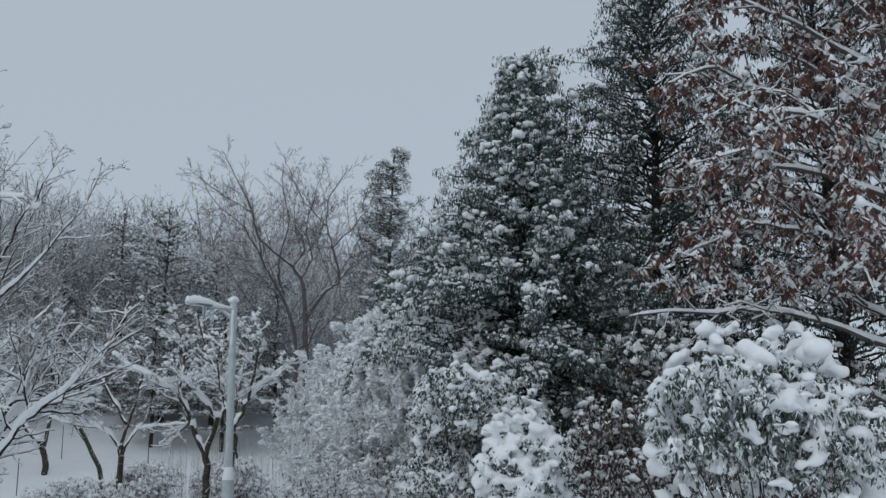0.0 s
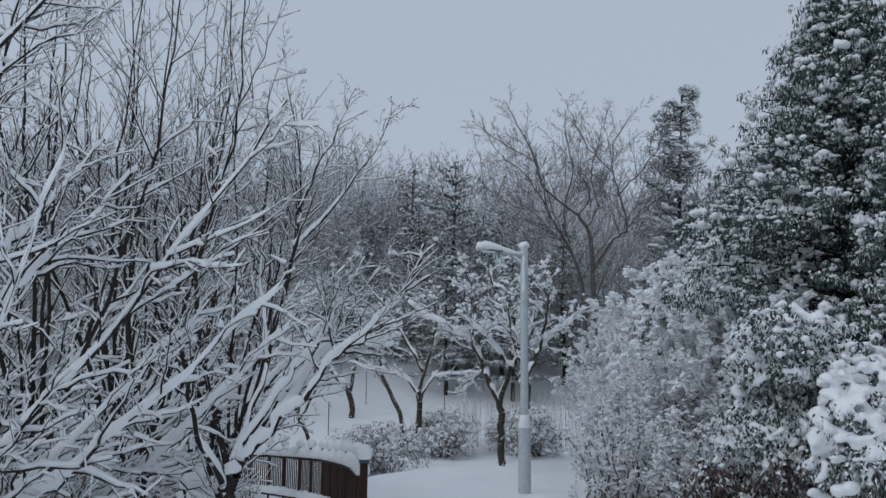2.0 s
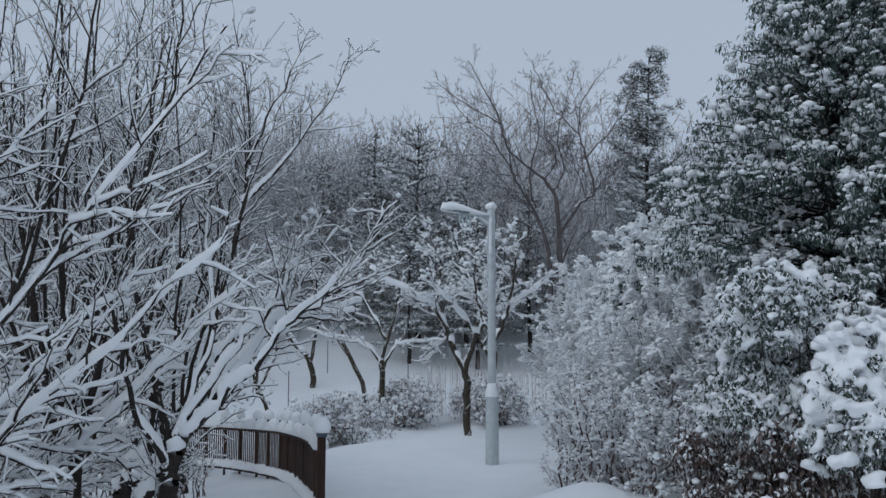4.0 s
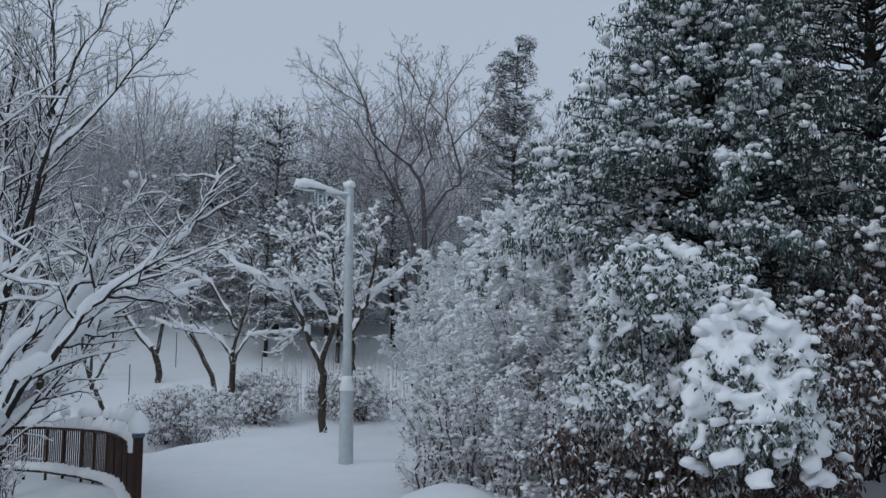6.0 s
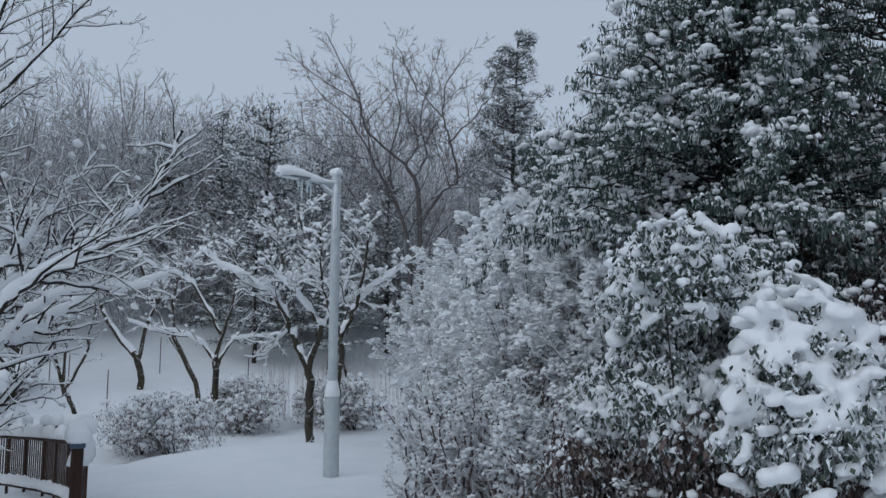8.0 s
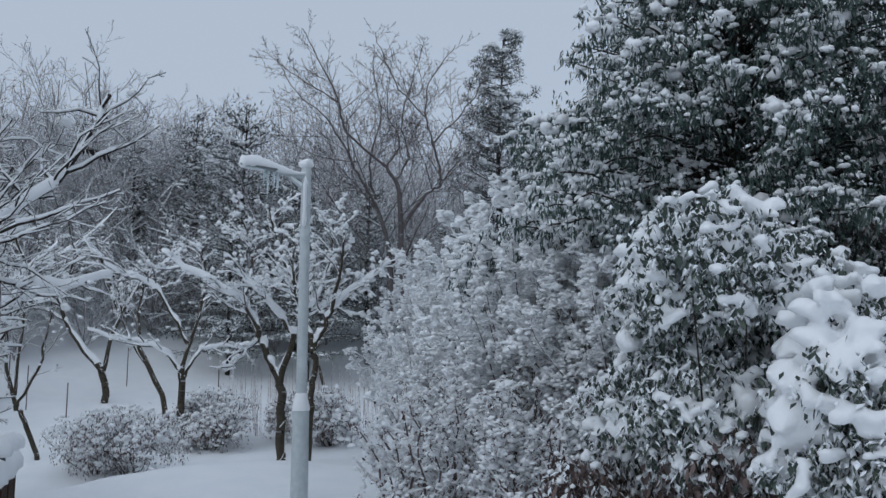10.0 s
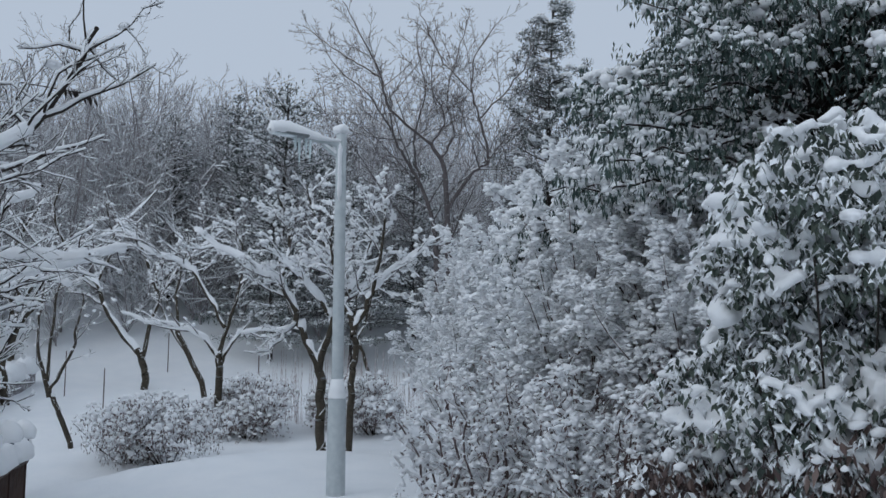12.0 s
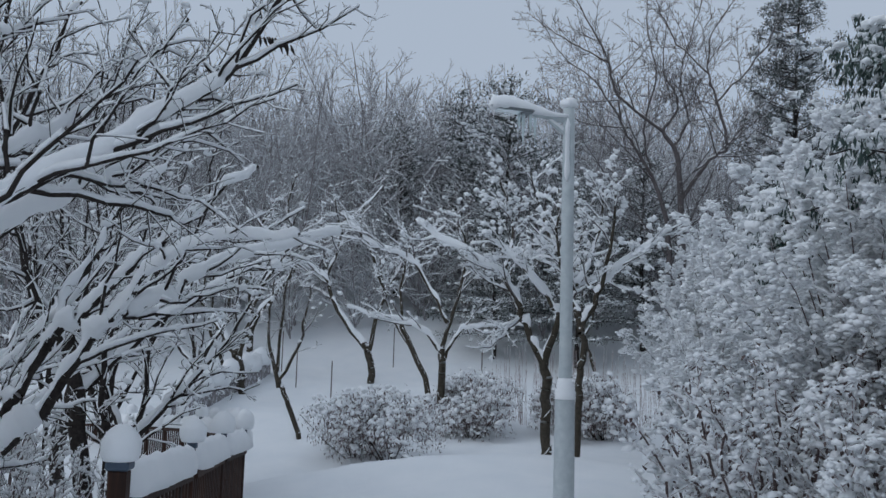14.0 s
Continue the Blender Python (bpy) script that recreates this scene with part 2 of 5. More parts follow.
OCTA = (np.array([[1, 0, 0], [-1, 0, 0], [0, 1, 0], [0, -1, 0], [0, 0, 1], [0, 0, -1.0]]), np.array([[0, 2, 4], [2, 1, 4], [1, 3, 4], [3, 0, 4], [2, 0, 5], [1, 2, 5], [3, 1, 5], [0, 3, 5]]))
BALLS = [ball(0), ball(1), ball(2), OCTA]


def blobs(soup, rng, c, size, level=0, flat=0.75, rough=0.18, tilt=0.5):
    """Lumps of snow: balls pressed flat and pulled out of round."""
    c, size = np.asarray(c, float).reshape(-1, 3), np.asarray(size, float).reshape(-1)
    bv, bf = BALLS[level]
    n = len(c)
    k = np.arange(3)
    fr = rng.normal(size=(n, 3, 3)) * (1.6 if level else 1.1)
    ph = rng.random((n, 3)) * 6.28
    lump = 1 + rough * np.sin(np.einsum("vd,nkd->nvk", bv, fr) + ph[:, None, :])[..., k].sum(-1)
    if level == 2:
        f2 = rng.normal(size=(n, 4, 3)) * 4.2
        lump = lump + 0.035 * np.sin(np.einsum("vd,nkd->nvk", bv, f2) + rng.random((n, 1, 4)) * 6.28).sum(-1)
    stretch = np.stack([0.8 + 0.5 * rng.random(n), 0.8 + 0.5 * rng.random(n), flat * (0.8 + 0.4 * rng.random(n))], 1)
    v = bv[None] * lump[..., None] * stretch[:, None] * size[:, None, None]
    v[..., 2] = np.where(v[..., 2] < 0, v[..., 2] * 0.6, v[..., 2])
    az = rng.random(n) * 6.28
    x = v[..., 0] * np.cos(az)[:, None] - v[..., 1] * np.sin(az)[:, None]
    y = v[..., 0] * np.sin(az)[:, None] + v[..., 1] * np.cos(az)[:, None]
    v = np.stack([x, y, v[..., 2] + tilt * 0.3 * (x * np.cos(az * 3)[:, None])], -1) + c[:, None]
    soup.add(v, (bf[None] + (np.arange(n) * len(bv))[:, None, None]).reshape(-1, 3))


def leaves(soup, rng, c, axis, length, width, droop=0.25, simple=True):
    """Folded, drooping leaves, two or four triangles each."""
    n = len(c)
    axis = unit(axis)
    side = unit(np.cross(axis, np.array([0.0, 0.0, 1.0])) + rng.normal(size=(n, 3)) * 0.25)
    up = np.cross(side, axis)
    L, W = length[:, None], width[:, None]
    mid = c + axis * L * 0.5
    tip = c + axis * L - np.array([0, 0, 1.0]) * L * droop
    if simple:
        v = np.stack([c, mid + side * W * 0.5 - up * W * 0.16, tip, mid - side * W * 0.5 - up * W * 0.16], 1)
        f = np.array([[0, 1, 2], [0, 2, 3]])
        soup.add(v, (f[None] + (np.arange(n) * 4)[:, None, None]).reshape(-1, 3))
        return
    v = np.stack([c, mid + side * W * 0.5 - up * W * 0.12, mid + up * W * 0.10, mid - side * W * 0.5 - up * W * 0.12, tip], 1)
    f = np.array([[0, 1, 2], [0, 2, 3], [1, 4, 2], [2, 4, 3]])
    soup.add(v, (f[None] + (np.arange(n) * 5)[:, None, None]).reshape(-1, 3))


def ring_sweep(soup, rows):
    """A closed skin over rings (x, y, z, radius) along one upright-ish line, capped."""
    m = 12
    a = np.arange(m) * 2 * np.pi / m
    v = [[x + r * np.cos(t), y + r * np.sin(t), z] for x, y, z, r in rows for t in a]
    f = [[i * m + j, i * m + (j + 1) % m, (i + 1) * m + (j + 1) % m, (i + 1) * m + j] for i in range(len(rows) - 1) for j in range(m)]
    soup.add(v, f)


def thing(name, at, label, category, group="", rz=0, kind=""):
    ob = new(name)
    ob.matrix_basis = pose(*at, 0, 0, rz)
    return tagged(ob, label, category, group, kind)


def part(name, mesh, parent, label="", kind=""):
    ob = new(name, mesh)
    ob.parent = parent
    return tagged(ob, label, kind=kind)


# ---- ground ----
def smooth01(v):
    v = np.clip(v, 0, 1)
    return v * v * (3 - 2 * v)


def ground_z(x, y):
    """Snow surface: path falling to the lamp, bank on the east side, wooded slope behind, hollow to the west."""
    x, y = np.asarray(x, float), np.asarray(y, float)
    s = (x + 1.19) * -0.434 + (y - 7.9) * 0.901
    q = np.clip(s - 15.0, 0, None)
    z = np.where(q < 18, 0.0085 * q * q, 2.75 + 0.22 * np.clip(q - 18, 0, 40))
    z = z + 0.03 * np.clip(q - 11, 0, 6) ** 2
    z = z + 0.43 * (1 - smooth01((y - 0.0) / 8.0))
    z = z + 0.32 * smooth01((x + 2.2) / 3.0) * (1 - smooth01((y - 14) / 10))
    west = smooth01((-x - 5.4) / 6.0) * (1 - smooth01((s - 12) / 9.0))
    z = z - 0.75 * west
    z = z + 0.035 * np.sin(x * 1.7 + 0.6 * y) * np.sin(y * 1.3 - 0.4 * x) + 0.03 * np.sin(x * 0.6 + 2) * np.cos(y * 0.8)
    z = z + 0.24 * np.exp(-((s - 13.6) / 0.9) ** 2) * smooth01((x + 11) / 2) * smooth01((-4.5 - x) / 2)
    z = z + 0.34 * np.exp(-((x + 2.05) ** 2 + (y - 13.5) ** 2) / 0.5)
    return z


def gz(x, y):
    return float(ground_z(x, y))


def build_ground():
    def axis(lo, hi, a, b, fine, coarse):
        return np.unique(np.concatenate([np.arange(lo, a, coarse), np.arange(a, b, fine), np.arange(b, hi + coarse, coarse)]))
    xs, ys = axis(-420, 420, -22, 8, 0.28, 9.0), axis(-380, 420, -4, 42, 0.3, 9.0)
    gx, gy = np.meshgrid(xs, ys)
    z = ground_z(gx, gy)
    rng = np.random.default_rng(3)
    fine = ((gx > -22) & (gx < 8) & (gy > -4) & (gy < 42))
    z = z + fine * (0.012 * np.sin(gx * 5.1 + 1.3 * np.sin(gy * 2.2)) + rng.normal(size=z.shape) * 0.004)
    v = np.stack([gx, gy, z], -1).reshape(-1, 3)
    nx, ny = len(xs), len(ys)
    i = (np.arange(ny - 1)[:, None] * nx + np.arange(nx - 1)[None]).ravel()
    so = Soup()
    so.add(v, np.stack([i, i + 1, i + nx + 1, i + nx], 1))
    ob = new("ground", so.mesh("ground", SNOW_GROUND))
    tagged(ob, "deep fresh white snow covering the sloping park ground", "ground", kind="structure")


build_ground()


# ---- growing wood ----
def grow(rng, limbs, levels, spread=(30, 60), ratio=0.55, kids=5, wiggle=0.18, lift=0.10, seg=0.22, rmin=0.004, first=0.25, thin=0.6, bare_trunk=True, least=2):
    """Branches from main limbs. limbs: (points, r0, r1). Returns segments p0, p1, r0, r1, level."""
    out, stack = [], []
    for pts, ra, rb in limbs:
        pts = np.asarray(pts, float)
        # round the polyline
        t = np.linspace(0, len(pts) - 1, max(4, 5 * (len(pts) - 1) + 1))
        k = np.clip(t.astype(int), 0, len(pts) - 2)
        f = (t - k)[:, None]
        pm, pn = pts[np.clip(k - 1, 0, None)], pts[np.clip(k + 2, None, len(pts) - 1)]
        a, b = pts[k], pts[k + 1]
        line = 0.5 * (2 * a + (b - pm) * f + (2 * pm - 5 * a + 4 * b - pn) * f ** 2 + (3 * a - 3 * b + pn - pm) * f ** 3)
        line[1:-1] += rng.normal(size=line[1:-1].shape) * 0.02
        stack.append((line, ra, rb, 0, len(stack)))
    while stack:
        line, ra, rb, lv, limb = stack.pop()
        n = len(line) - 1
        rr = ra + (rb - ra) * np.linspace(0, 1, n + 1) ** 0.8
        for i in range(n):
            out.append((*line[i], *line[i + 1], rr[i], rr[i + 1], lv, limb))
        if lv >= levels or (lv == 0 and limb == 0 and bare_trunk):
            continue
        length = float(np.linalg.norm(np.diff(line, axis=0), axis=1).sum())
        m = max(2, int(round(kids * min(2.6, max(0.45, length)) * (0.8 + 0.4 * rng.random()))))
        turn = rng.random() * 6.28
        for c in range(m):
            f = first + (0.97 - first) * (c + rng.random()) / m
            x = f * n
            i = min(int(x), n - 1)
            p = line[i] + (line[i + 1] - line[i]) * (x - i)
            axis = unit(line[i + 1] - line[i])
            u = unit(np.cross(axis, np.array([0.2, 0.1, 1.0])))
            w = np.cross(u, axis)
            az = turn + c * 2.4 + rng.normal() * 0.5
            q = unit(u * math.cos(az) + w * math.sin(az) * 0.8 + np.array([0, 0, 0.1]))
            ang = radians(rng.uniform(*spread))
            d = axis * math.cos(ang) + q * math.sin(ang)
            ln = length * ratio * (1.2 - 0.8 * f) * (0.6 + 0.6 * rng.random())
            r = max(rmin, min(rr[i] * thin, ra * 0.6, 0.016 * ln) * (0.8 + 0.3 * rng.random()))
            ns = min(12, max(least, int(round(ln / seg))))
            pts, course = [p], d + rng.normal(size=3) * 0.1
            bow = rng.normal(size=3) * 0.45 * wiggle / 0.12
            for k in range(ns):
                # each step kinks about a slowly bending course
                d = unit(course + bow * (k + 0.5) / ns + rng.normal(size=3) * wiggle * 1.6 + np.array([0, 0, lift * (k + 1)]))
                pts.append(pts[-1] + d * ln / ns)
            stack.append((np.array(pts), r, max(rmin * 0.7, r * 0.3), lv + 1, limb))
    a = np.array(out)
    return a[:, 0:3], a[:, 3:6], a[:, 6], a[:, 7], a[:, 8].astype(int), a[:, 9].astype(int)


def wood_parts(root, rng, segs, bark, snow=1.0, trunk_name="trunk", sides=(7, 5, 3, 3, 3), gap=0.12, clumps=0, clump_size=0.05, dust=0.003, limb_name="limb", snow_label="snow lying along the branches", snow_to=9, fine=1, snow_sides=4, twig_snow=1.0, plaster=0.0, limb_bark=None, clump_level=0, bank=True, snow_mat=SNOW):
    """Trunk, each limb, the twigs and the snow upon them as meshes under root."""
    p0, p1, r0, r1, lv, limb = segs
    small, white = Soup(), Soup()
    for k in range(1, int(lv.max()) + 1):
        m = lv == k
        prisms(small, p0[m], p1[m], r0[m], r1[m], sides[min(k, 4)])
        if snow > 0 and k <= snow_to:
            snow_strips(white, rng, p0[m], p1[m], r0[m], r1[m], snow * twig_snow ** k, snow_sides, gap, dust)
    for i in range(int(limb.max()) + 1):
        m = (lv == 0) & (limb == i)
        nm = trunk_name if i == 0 else limb_name
        one = Soup()
        prisms(one, p0[m], p1[m], r0[m], r1[m], sides[0])
        part(nm, one.mesh(nm, limb_bark or bark), root)
        if snow > 0 and bank:
            pts, rr = np.concatenate([p0[m], p1[m][-1:]]), np.concatenate([r0[m], r1[m][-1:]])
            t = np.linspace(0, len(pts) - 1, (len(pts) - 1) * fine + 1)
            pts = np.stack([np.interp(t, np.arange(len(rr)), pts[:, c]) for c in range(3)], 1)
            rr = np.interp(t, np.arange(len(rr)), rr)
            d = unit(np.gradient(pts, axis=0))
            h = np.clip(1 - d[:, 2] ** 2, 0, 1) ** 0.75
            h = np.where(h < 0.45, h * 0.35, h)
            if i:
                h = np.maximum(h, plaster * np.clip((0.97 - np.abs(d[:, 2])) / 0.3, 0.06, 1))
            up = np.cross(unit(np.cross(d, np.array([0.0, 0.0, 1.0])) + 1e-6), d)
            ridge(white, rng, pts + up * 0.45 * rr[:, None], rr * (0.5 + 0.6 * h + 0.3 * plaster), snow * h * (dust * 2 + np.minimum(rr, 0.06) * 1.15) + rr * 0.1, 0.3 + 0.25 * plaster, 7 if fine == 1 else 9, 0.16 if fine == 1 else 0.06)
    if small.n:
        part("crown", small.mesh("crown", bark), root, "dense fine bare twigs", "stuff")
    if clumps:
        idx = rng.integers(0, len(p1), clumps)
        blobs(white, rng, p0[idx] + (p1 - p0)[idx] * rng.random((clumps, 1)) + np.array([0, 0, clump_size * 0.2]), clump_size * (0.4 + 0.9 * rng.random(clumps)), clump_level, 1.0, 0.25)
    if white.n:
        part("snow", white.mesh("branch_snow", snow_mat), root, snow_label, "stuff")


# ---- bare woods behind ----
def bare_tree_form(seed, h, r, stems, bark=BARK_HAZED, snow_to=2, gap=0.45, kids=5.0, levels=3, spread=(30, 58), lean=0.22, snow=0.8, lift=0.045, rmin=0.012, fork=0.3):
    rng = np.random.default_rng(seed)
    limbs = [([(0, 0, -0.3), (rng.normal() * 0.1, rng.normal() * 0.1, h * fork)], r * 1.1, r * 0.9)]
    for i in range(stems):
        a = i * 6.28 / stems + rng.random()
        f = h * fork * (0.55 + 0.4 * rng.random())
        w = h * lean * (0.5 + 0.8 * rng.random())
        top = h * (0.72 + 0.26 * rng.random())
        limbs.append(([(0, 0, f), (math.cos(a) * w * 0.45, math.sin(a) * w * 0.45, f + (top - f) * 0.42), (math.cos(a) * w, math.sin(a) * w, top)], r * 0.62, rmin))
    segs = grow(rng, limbs, levels, spread=spread, ratio=0.52, kids=kids, lift=lift, seg=0.7, rmin=rmin * 0.75, wiggle=0.07, first=0.1, thin=0.5, least=1)
    root = thing("bare_tree", (0, 0, 0), "leafless grey-brown woodland tree dusted with snow, colour paled for haze", "tree", "bare trees of the wood")
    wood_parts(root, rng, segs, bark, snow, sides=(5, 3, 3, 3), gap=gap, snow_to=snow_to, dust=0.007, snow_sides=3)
    return root


S_DIR, S_LAT = (-0.434, 0.901), (0.901, 0.434)


def at_s(s, lat):
    """A place s metres ahead of the walk's end and lat metres to its right."""
    x, y = -1.19 + S_DIR[0] * s + S_LAT[0] * lat, 7.9 + S_DIR[1] * s + S_LAT[1] * lat
    return x, y, gz(x, y)


def plant(form, x, y, rz, k, dz=-0.05, kz=None):
    ob = copy_thing(form, pose(x, y, gz(x, y) + dz, 0, 0, rz))
    ob.scale = (k, k, kz or k)
    return ob


def build_wood():
    rng = np.random.default_rng(11)
    forms = [bare_tree_form(21, 8.4, 0.085, 5, kids=3.6, lean=0.42, fork=0.22), bare_tree_form(22, 7.8, 0.075, 6, kids=3.4, lean=0.5, fork=0.18), bare_tree_form(23, 9.2, 0.09, 5, kids=3.5, lean=0.44, fork=0.24), bare_tree_form(24, 6.6, 0.065, 6, kids=3.6, lean=0.5, fork=0.15)]
    for f in forms:
        x, y, z = at_s(44 + 2 * rng.random(), rng.uniform(-20, 10))
        f.matrix_basis = pose(x, y, z, 0, 0, 40)
    for row, (s, step) in enumerate([(30.5, 2.6), (33.5, 2.5), (37, 2.8)]):
        lat = -34.0 + row
        while lat < 26:
            ss = s + rng.uniform(-1.3, 1.3)
            x, y, z = at_s(ss, lat + rng.uniform(-0.8, 0.8))
            if not (row == 0 and -4 < lat < 3):
                plant(forms[int(rng.integers(0, 4))], x, y, rng.uniform(0, 360), rng.uniform(0.8, 1.06))
            lat += step * rng.uniform(0.7, 1.3)
    for lat in np.arange(-16, 4, 1.7):
        x, y, z = at_s(34.8 + rng.uniform(-1, 1), lat)
        plant(forms[int(rng.integers(0, 4))], x, y, rng.uniform(0, 360), rng.uniform(0.78, 0.96))
    for lat in np.arange(-27, -8.5, 2.1):
        x, y, z = at_s(27 + rng.uniform(-1.5, 1.5), lat)
        plant(forms[int(rng.integers(0, 4))], x, y, rng.uniform(0, 360), rng.uniform(0.8, 1.0))


build_wood()


def build_thicket():
    """Dense undergrowth between the trunks of the wood."""
    rng = np.random.default_rng(12)
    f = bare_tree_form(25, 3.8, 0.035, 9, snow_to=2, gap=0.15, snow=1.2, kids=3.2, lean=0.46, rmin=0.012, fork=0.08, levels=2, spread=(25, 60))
    f.name = "thicket_bush"
    tagged(f, "dense leafless thicket at the foot of the wood, colour greyed for haze", "bush", "thickets of the wood")
    x, y, z = at_s(31, -30)
    f.matrix_basis = pose(x, y, z)
    for s, step in ((29.8, 1.9), (33, 2.0)):
        lat = -31.0 + 0.3 * s
        while lat < 22:
            x, y, z = at_s(s + rng.uniform(-0.8, 0.8), lat)
            plant(f, x, y, rng.uniform(0, 360), rng.uniform(0.8, 1.25))
            lat += step * rng.uniform(0.7, 1.3)
    for lat in np.arange(-17, 3, 1.7):
        x, y, z = at_s(36.5 + rng.uniform(-0.6, 0.6), lat)
        plant(f, x, y, rng.uniform(0, 360), rng.uniform(1.4, 1.8))
    for lat in np.arange(-12, 6, 1.6):
        x, y, z = at_s(31.2 + rng.uniform(-0.6, 0.6), lat)
        plant(f, x, y, rng.uniform(0, 360), rng.uniform(1.2, 1.55))
    for lat in np.arange(-25, -8, 1.9):
        x, y, z = at_s(26.5 + rng.uniform(-0.8, 0.8), lat)
        plant(f, x, y, rng.uniform(0, 360), rng.uniform(0.8, 1.2))

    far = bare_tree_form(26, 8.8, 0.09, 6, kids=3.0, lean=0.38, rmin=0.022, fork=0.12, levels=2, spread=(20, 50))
    tagged(far, "far leafless tree deep in the snowy wood, colour greyed for haze", "tree", "far trees of the wood")
    far.matrix_basis = pose(*at_s(47, -28))
    for s, step in ((40, 2.8), (47, 3.4)):
        lat = -30.0
        while lat < 27:
            x, y, z = at_s(s + rng.uniform(-1.5, 1.5), lat)
            plant(far, x, y, rng.uniform(0, 360), rng.uniform(0.78, 1.0))
            lat += step * rng.uniform(0.7, 1.3)


build_thicket()


# ---- conifers in the wood ----
def conifer_form(seed, h, r, name, label, tiers=26, needles=9, mat=NEEDLE_HAZED, ragged=0.5):
    rng = np.random.default_rng(seed)
    wood, green, white = Soup(), Soup(), Soup()
    zs = np.linspace(0, h, 12)
    p = np.stack([0.05 * np.sin(zs), 0.05 * np.cos(zs * 0.7), zs], 1)
    rr = 0.13 * (1 - zs / h) + 0.015
    prisms(wood, p[:-1], p[1:], rr[:-1], rr[1:], 7)
    c, ax, bc, bs = [], [], [], []
    for i in range(tiers * 4):
        f = 0.14 + 0.86 * (min(1.0, (i // 7 * 7 + 5 * rng.random() * (i % 7 == 0) + 0.7 * rng.random()) / (tiers * 4))) ** 0.9
        z = h * f
        a = i * 2.4 + rng.random()
        ln = r * (1 - f) ** 0.65 * (1 - ragged + 2 * ragged * rng.random()) + 0.12
        d = np.array([math.cos(a), math.sin(a), 0.05 + 0.6 * f])
        n = max(2, int(ln / 0.25))
        pts = np.array([[0, 0, z] + d * ln * t + np.array([0, 0, -0.16 * ln * t * t]) for t in np.linspace(0, 1, n + 1)])
        rb = np.linspace(0.03, 0.008, n + 1)
        prisms(wood, pts[:-1], pts[1:], rb[:-1], rb[1:], 3)
        for q in pts[1:]:
            for _k in range(needles):
                c.append(q + rng.normal(size=3) * np.array([0.2, 0.2, 0.09]))
                ax.append(d * 0.5 + rng.normal(size=3) * 0.55 + np.array([0, 0, 0.15]))
            if rng.random() < 0.8:
                bc.append(q + rng.normal(size=3) * 0.06 + np.array([0, 0, 0.07]))
                bs.append(rng.uniform(0.06, 0.13))
    n = len(c)
    leaves(green, rng, np.array(c), np.array(ax), rng.uniform(0.13, 0.23, n), rng.uniform(0.04, 0.062, n), 0.05)
    blobs(white, rng, bc, bs, 0, 0.5)
    root = thing(name, (0, 0, 0), label, "tree")
    part("trunk", wood.mesh("trunk", BARK_DARK), root)
    part("crown", green.mesh("crown", mat, False), root, "", "stuff")
    part("snow", white.mesh("crown_snow", SNOW), root, "small pads of snow on the boughs", "stuff")
    return root


def pine_form(seed, h, label):
    """Pine with bare upturned boughs that end in dense tufts of needles, each under a pad of snow."""
    rng = np.random.default_rng(seed)
    wood, green, white = Soup(), Soup(), Soup()
    zs = np.linspace(0, h - 0.2, 12)
    p = np.stack([0.1 * np.sin(zs * 0.6), 0.06 * np.cos(zs * 0.7), zs], 1)
    rr = 0.14 * (1 - zs / h) + 0.015
    prisms(wood, p[:-1], p[1:], rr[:-1], rr[1:], 7)
    tufts, size = [np.array([0.1 * math.sin(h * 0.6), 0, h])], [0.16]
    for i in range(150):
        f = 0.25 + 0.74 * (i + rng.random()) / 150
        z, a = h * f + rng.normal() * 0.12, rng.random() * 6.28
        ln = (0.35 + 2.1 * (1 - f) ** 0.7) * rng.uniform(0.25, 1.2)
        d = np.array([math.cos(a), math.sin(a), rng.uniform(-0.1, 0.45)])
        t = np.linspace(0, 1, 5)[:, None]
        pts = np.array([0.1 * math.sin(z * 0.6), 0, z]) + d * ln * t + np.array([0, 0, 0.22 * ln]) * t * t
        rb = np.linspace(0.03, 0.01, 5)
        prisms(wood, pts[:-1], pts[1:], rb[:-1], rb[1:], 3)
        for k in range(1 + int(ln * 4)):
            q = pts[-1] + (pts[2] - pts[-1]) * rng.random() * min(1, k) + rng.normal(size=3) * np.array([0.16, 0.16, 0.08]) * min(1, k)
            tufts.append(q)
            size.append(rng.uniform(0.2, 0.32))
    tufts, size = np.array(tufts), np.array(size)
    m = 80
    ax = unit(rng.normal(size=(len(tufts) * m, 3)) + np.array([0, 0, 0.5]))
    c = np.repeat(tufts, m, 0) + ax * np.repeat(size, m)[:, None] * rng.uniform(0.1, 0.6, (len(tufts) * m, 1))
    leaves(green, rng, c, ax + rng.normal(size=ax.shape) * 0.4, rng.uniform(0.09, 0.15, len(c)), rng.uniform(0.02, 0.032, len(c)), 0.05)
    on = rng.random(len(tufts)) < 0.4
    blobs(white, rng, tufts[on] + np.array([0, 0, 0.1]), size[on] * rng.uniform(0.4, 0.75, on.sum()), 0, 0.5, 0.25)
    root = thing("pine_tree", (0, 0, 0), label, "tree")
    part("trunk", wood.mesh("trunk", BARK_DARK), root)
    part("crown", green.mesh("crown", NEEDLE_HAZED, False), root, "", "stuff")
    part("snow", white.mesh("crown_snow", SNOW), root, "small pads of snow on the needle tufts", "stuff")
    return root


pine = pine_form(31, 12.6, "tall dark grey-green pine with snowy boughs behind bushes")
pine.matrix_basis = pose(-3.2, 34.6, gz(-3.2, 34.6) - 0.9)
fir = conifer_form(32, 9.2, 2.7, "fir_tree", "snow-dusted dark conifer with a narrow top in the wood", 20, 22)
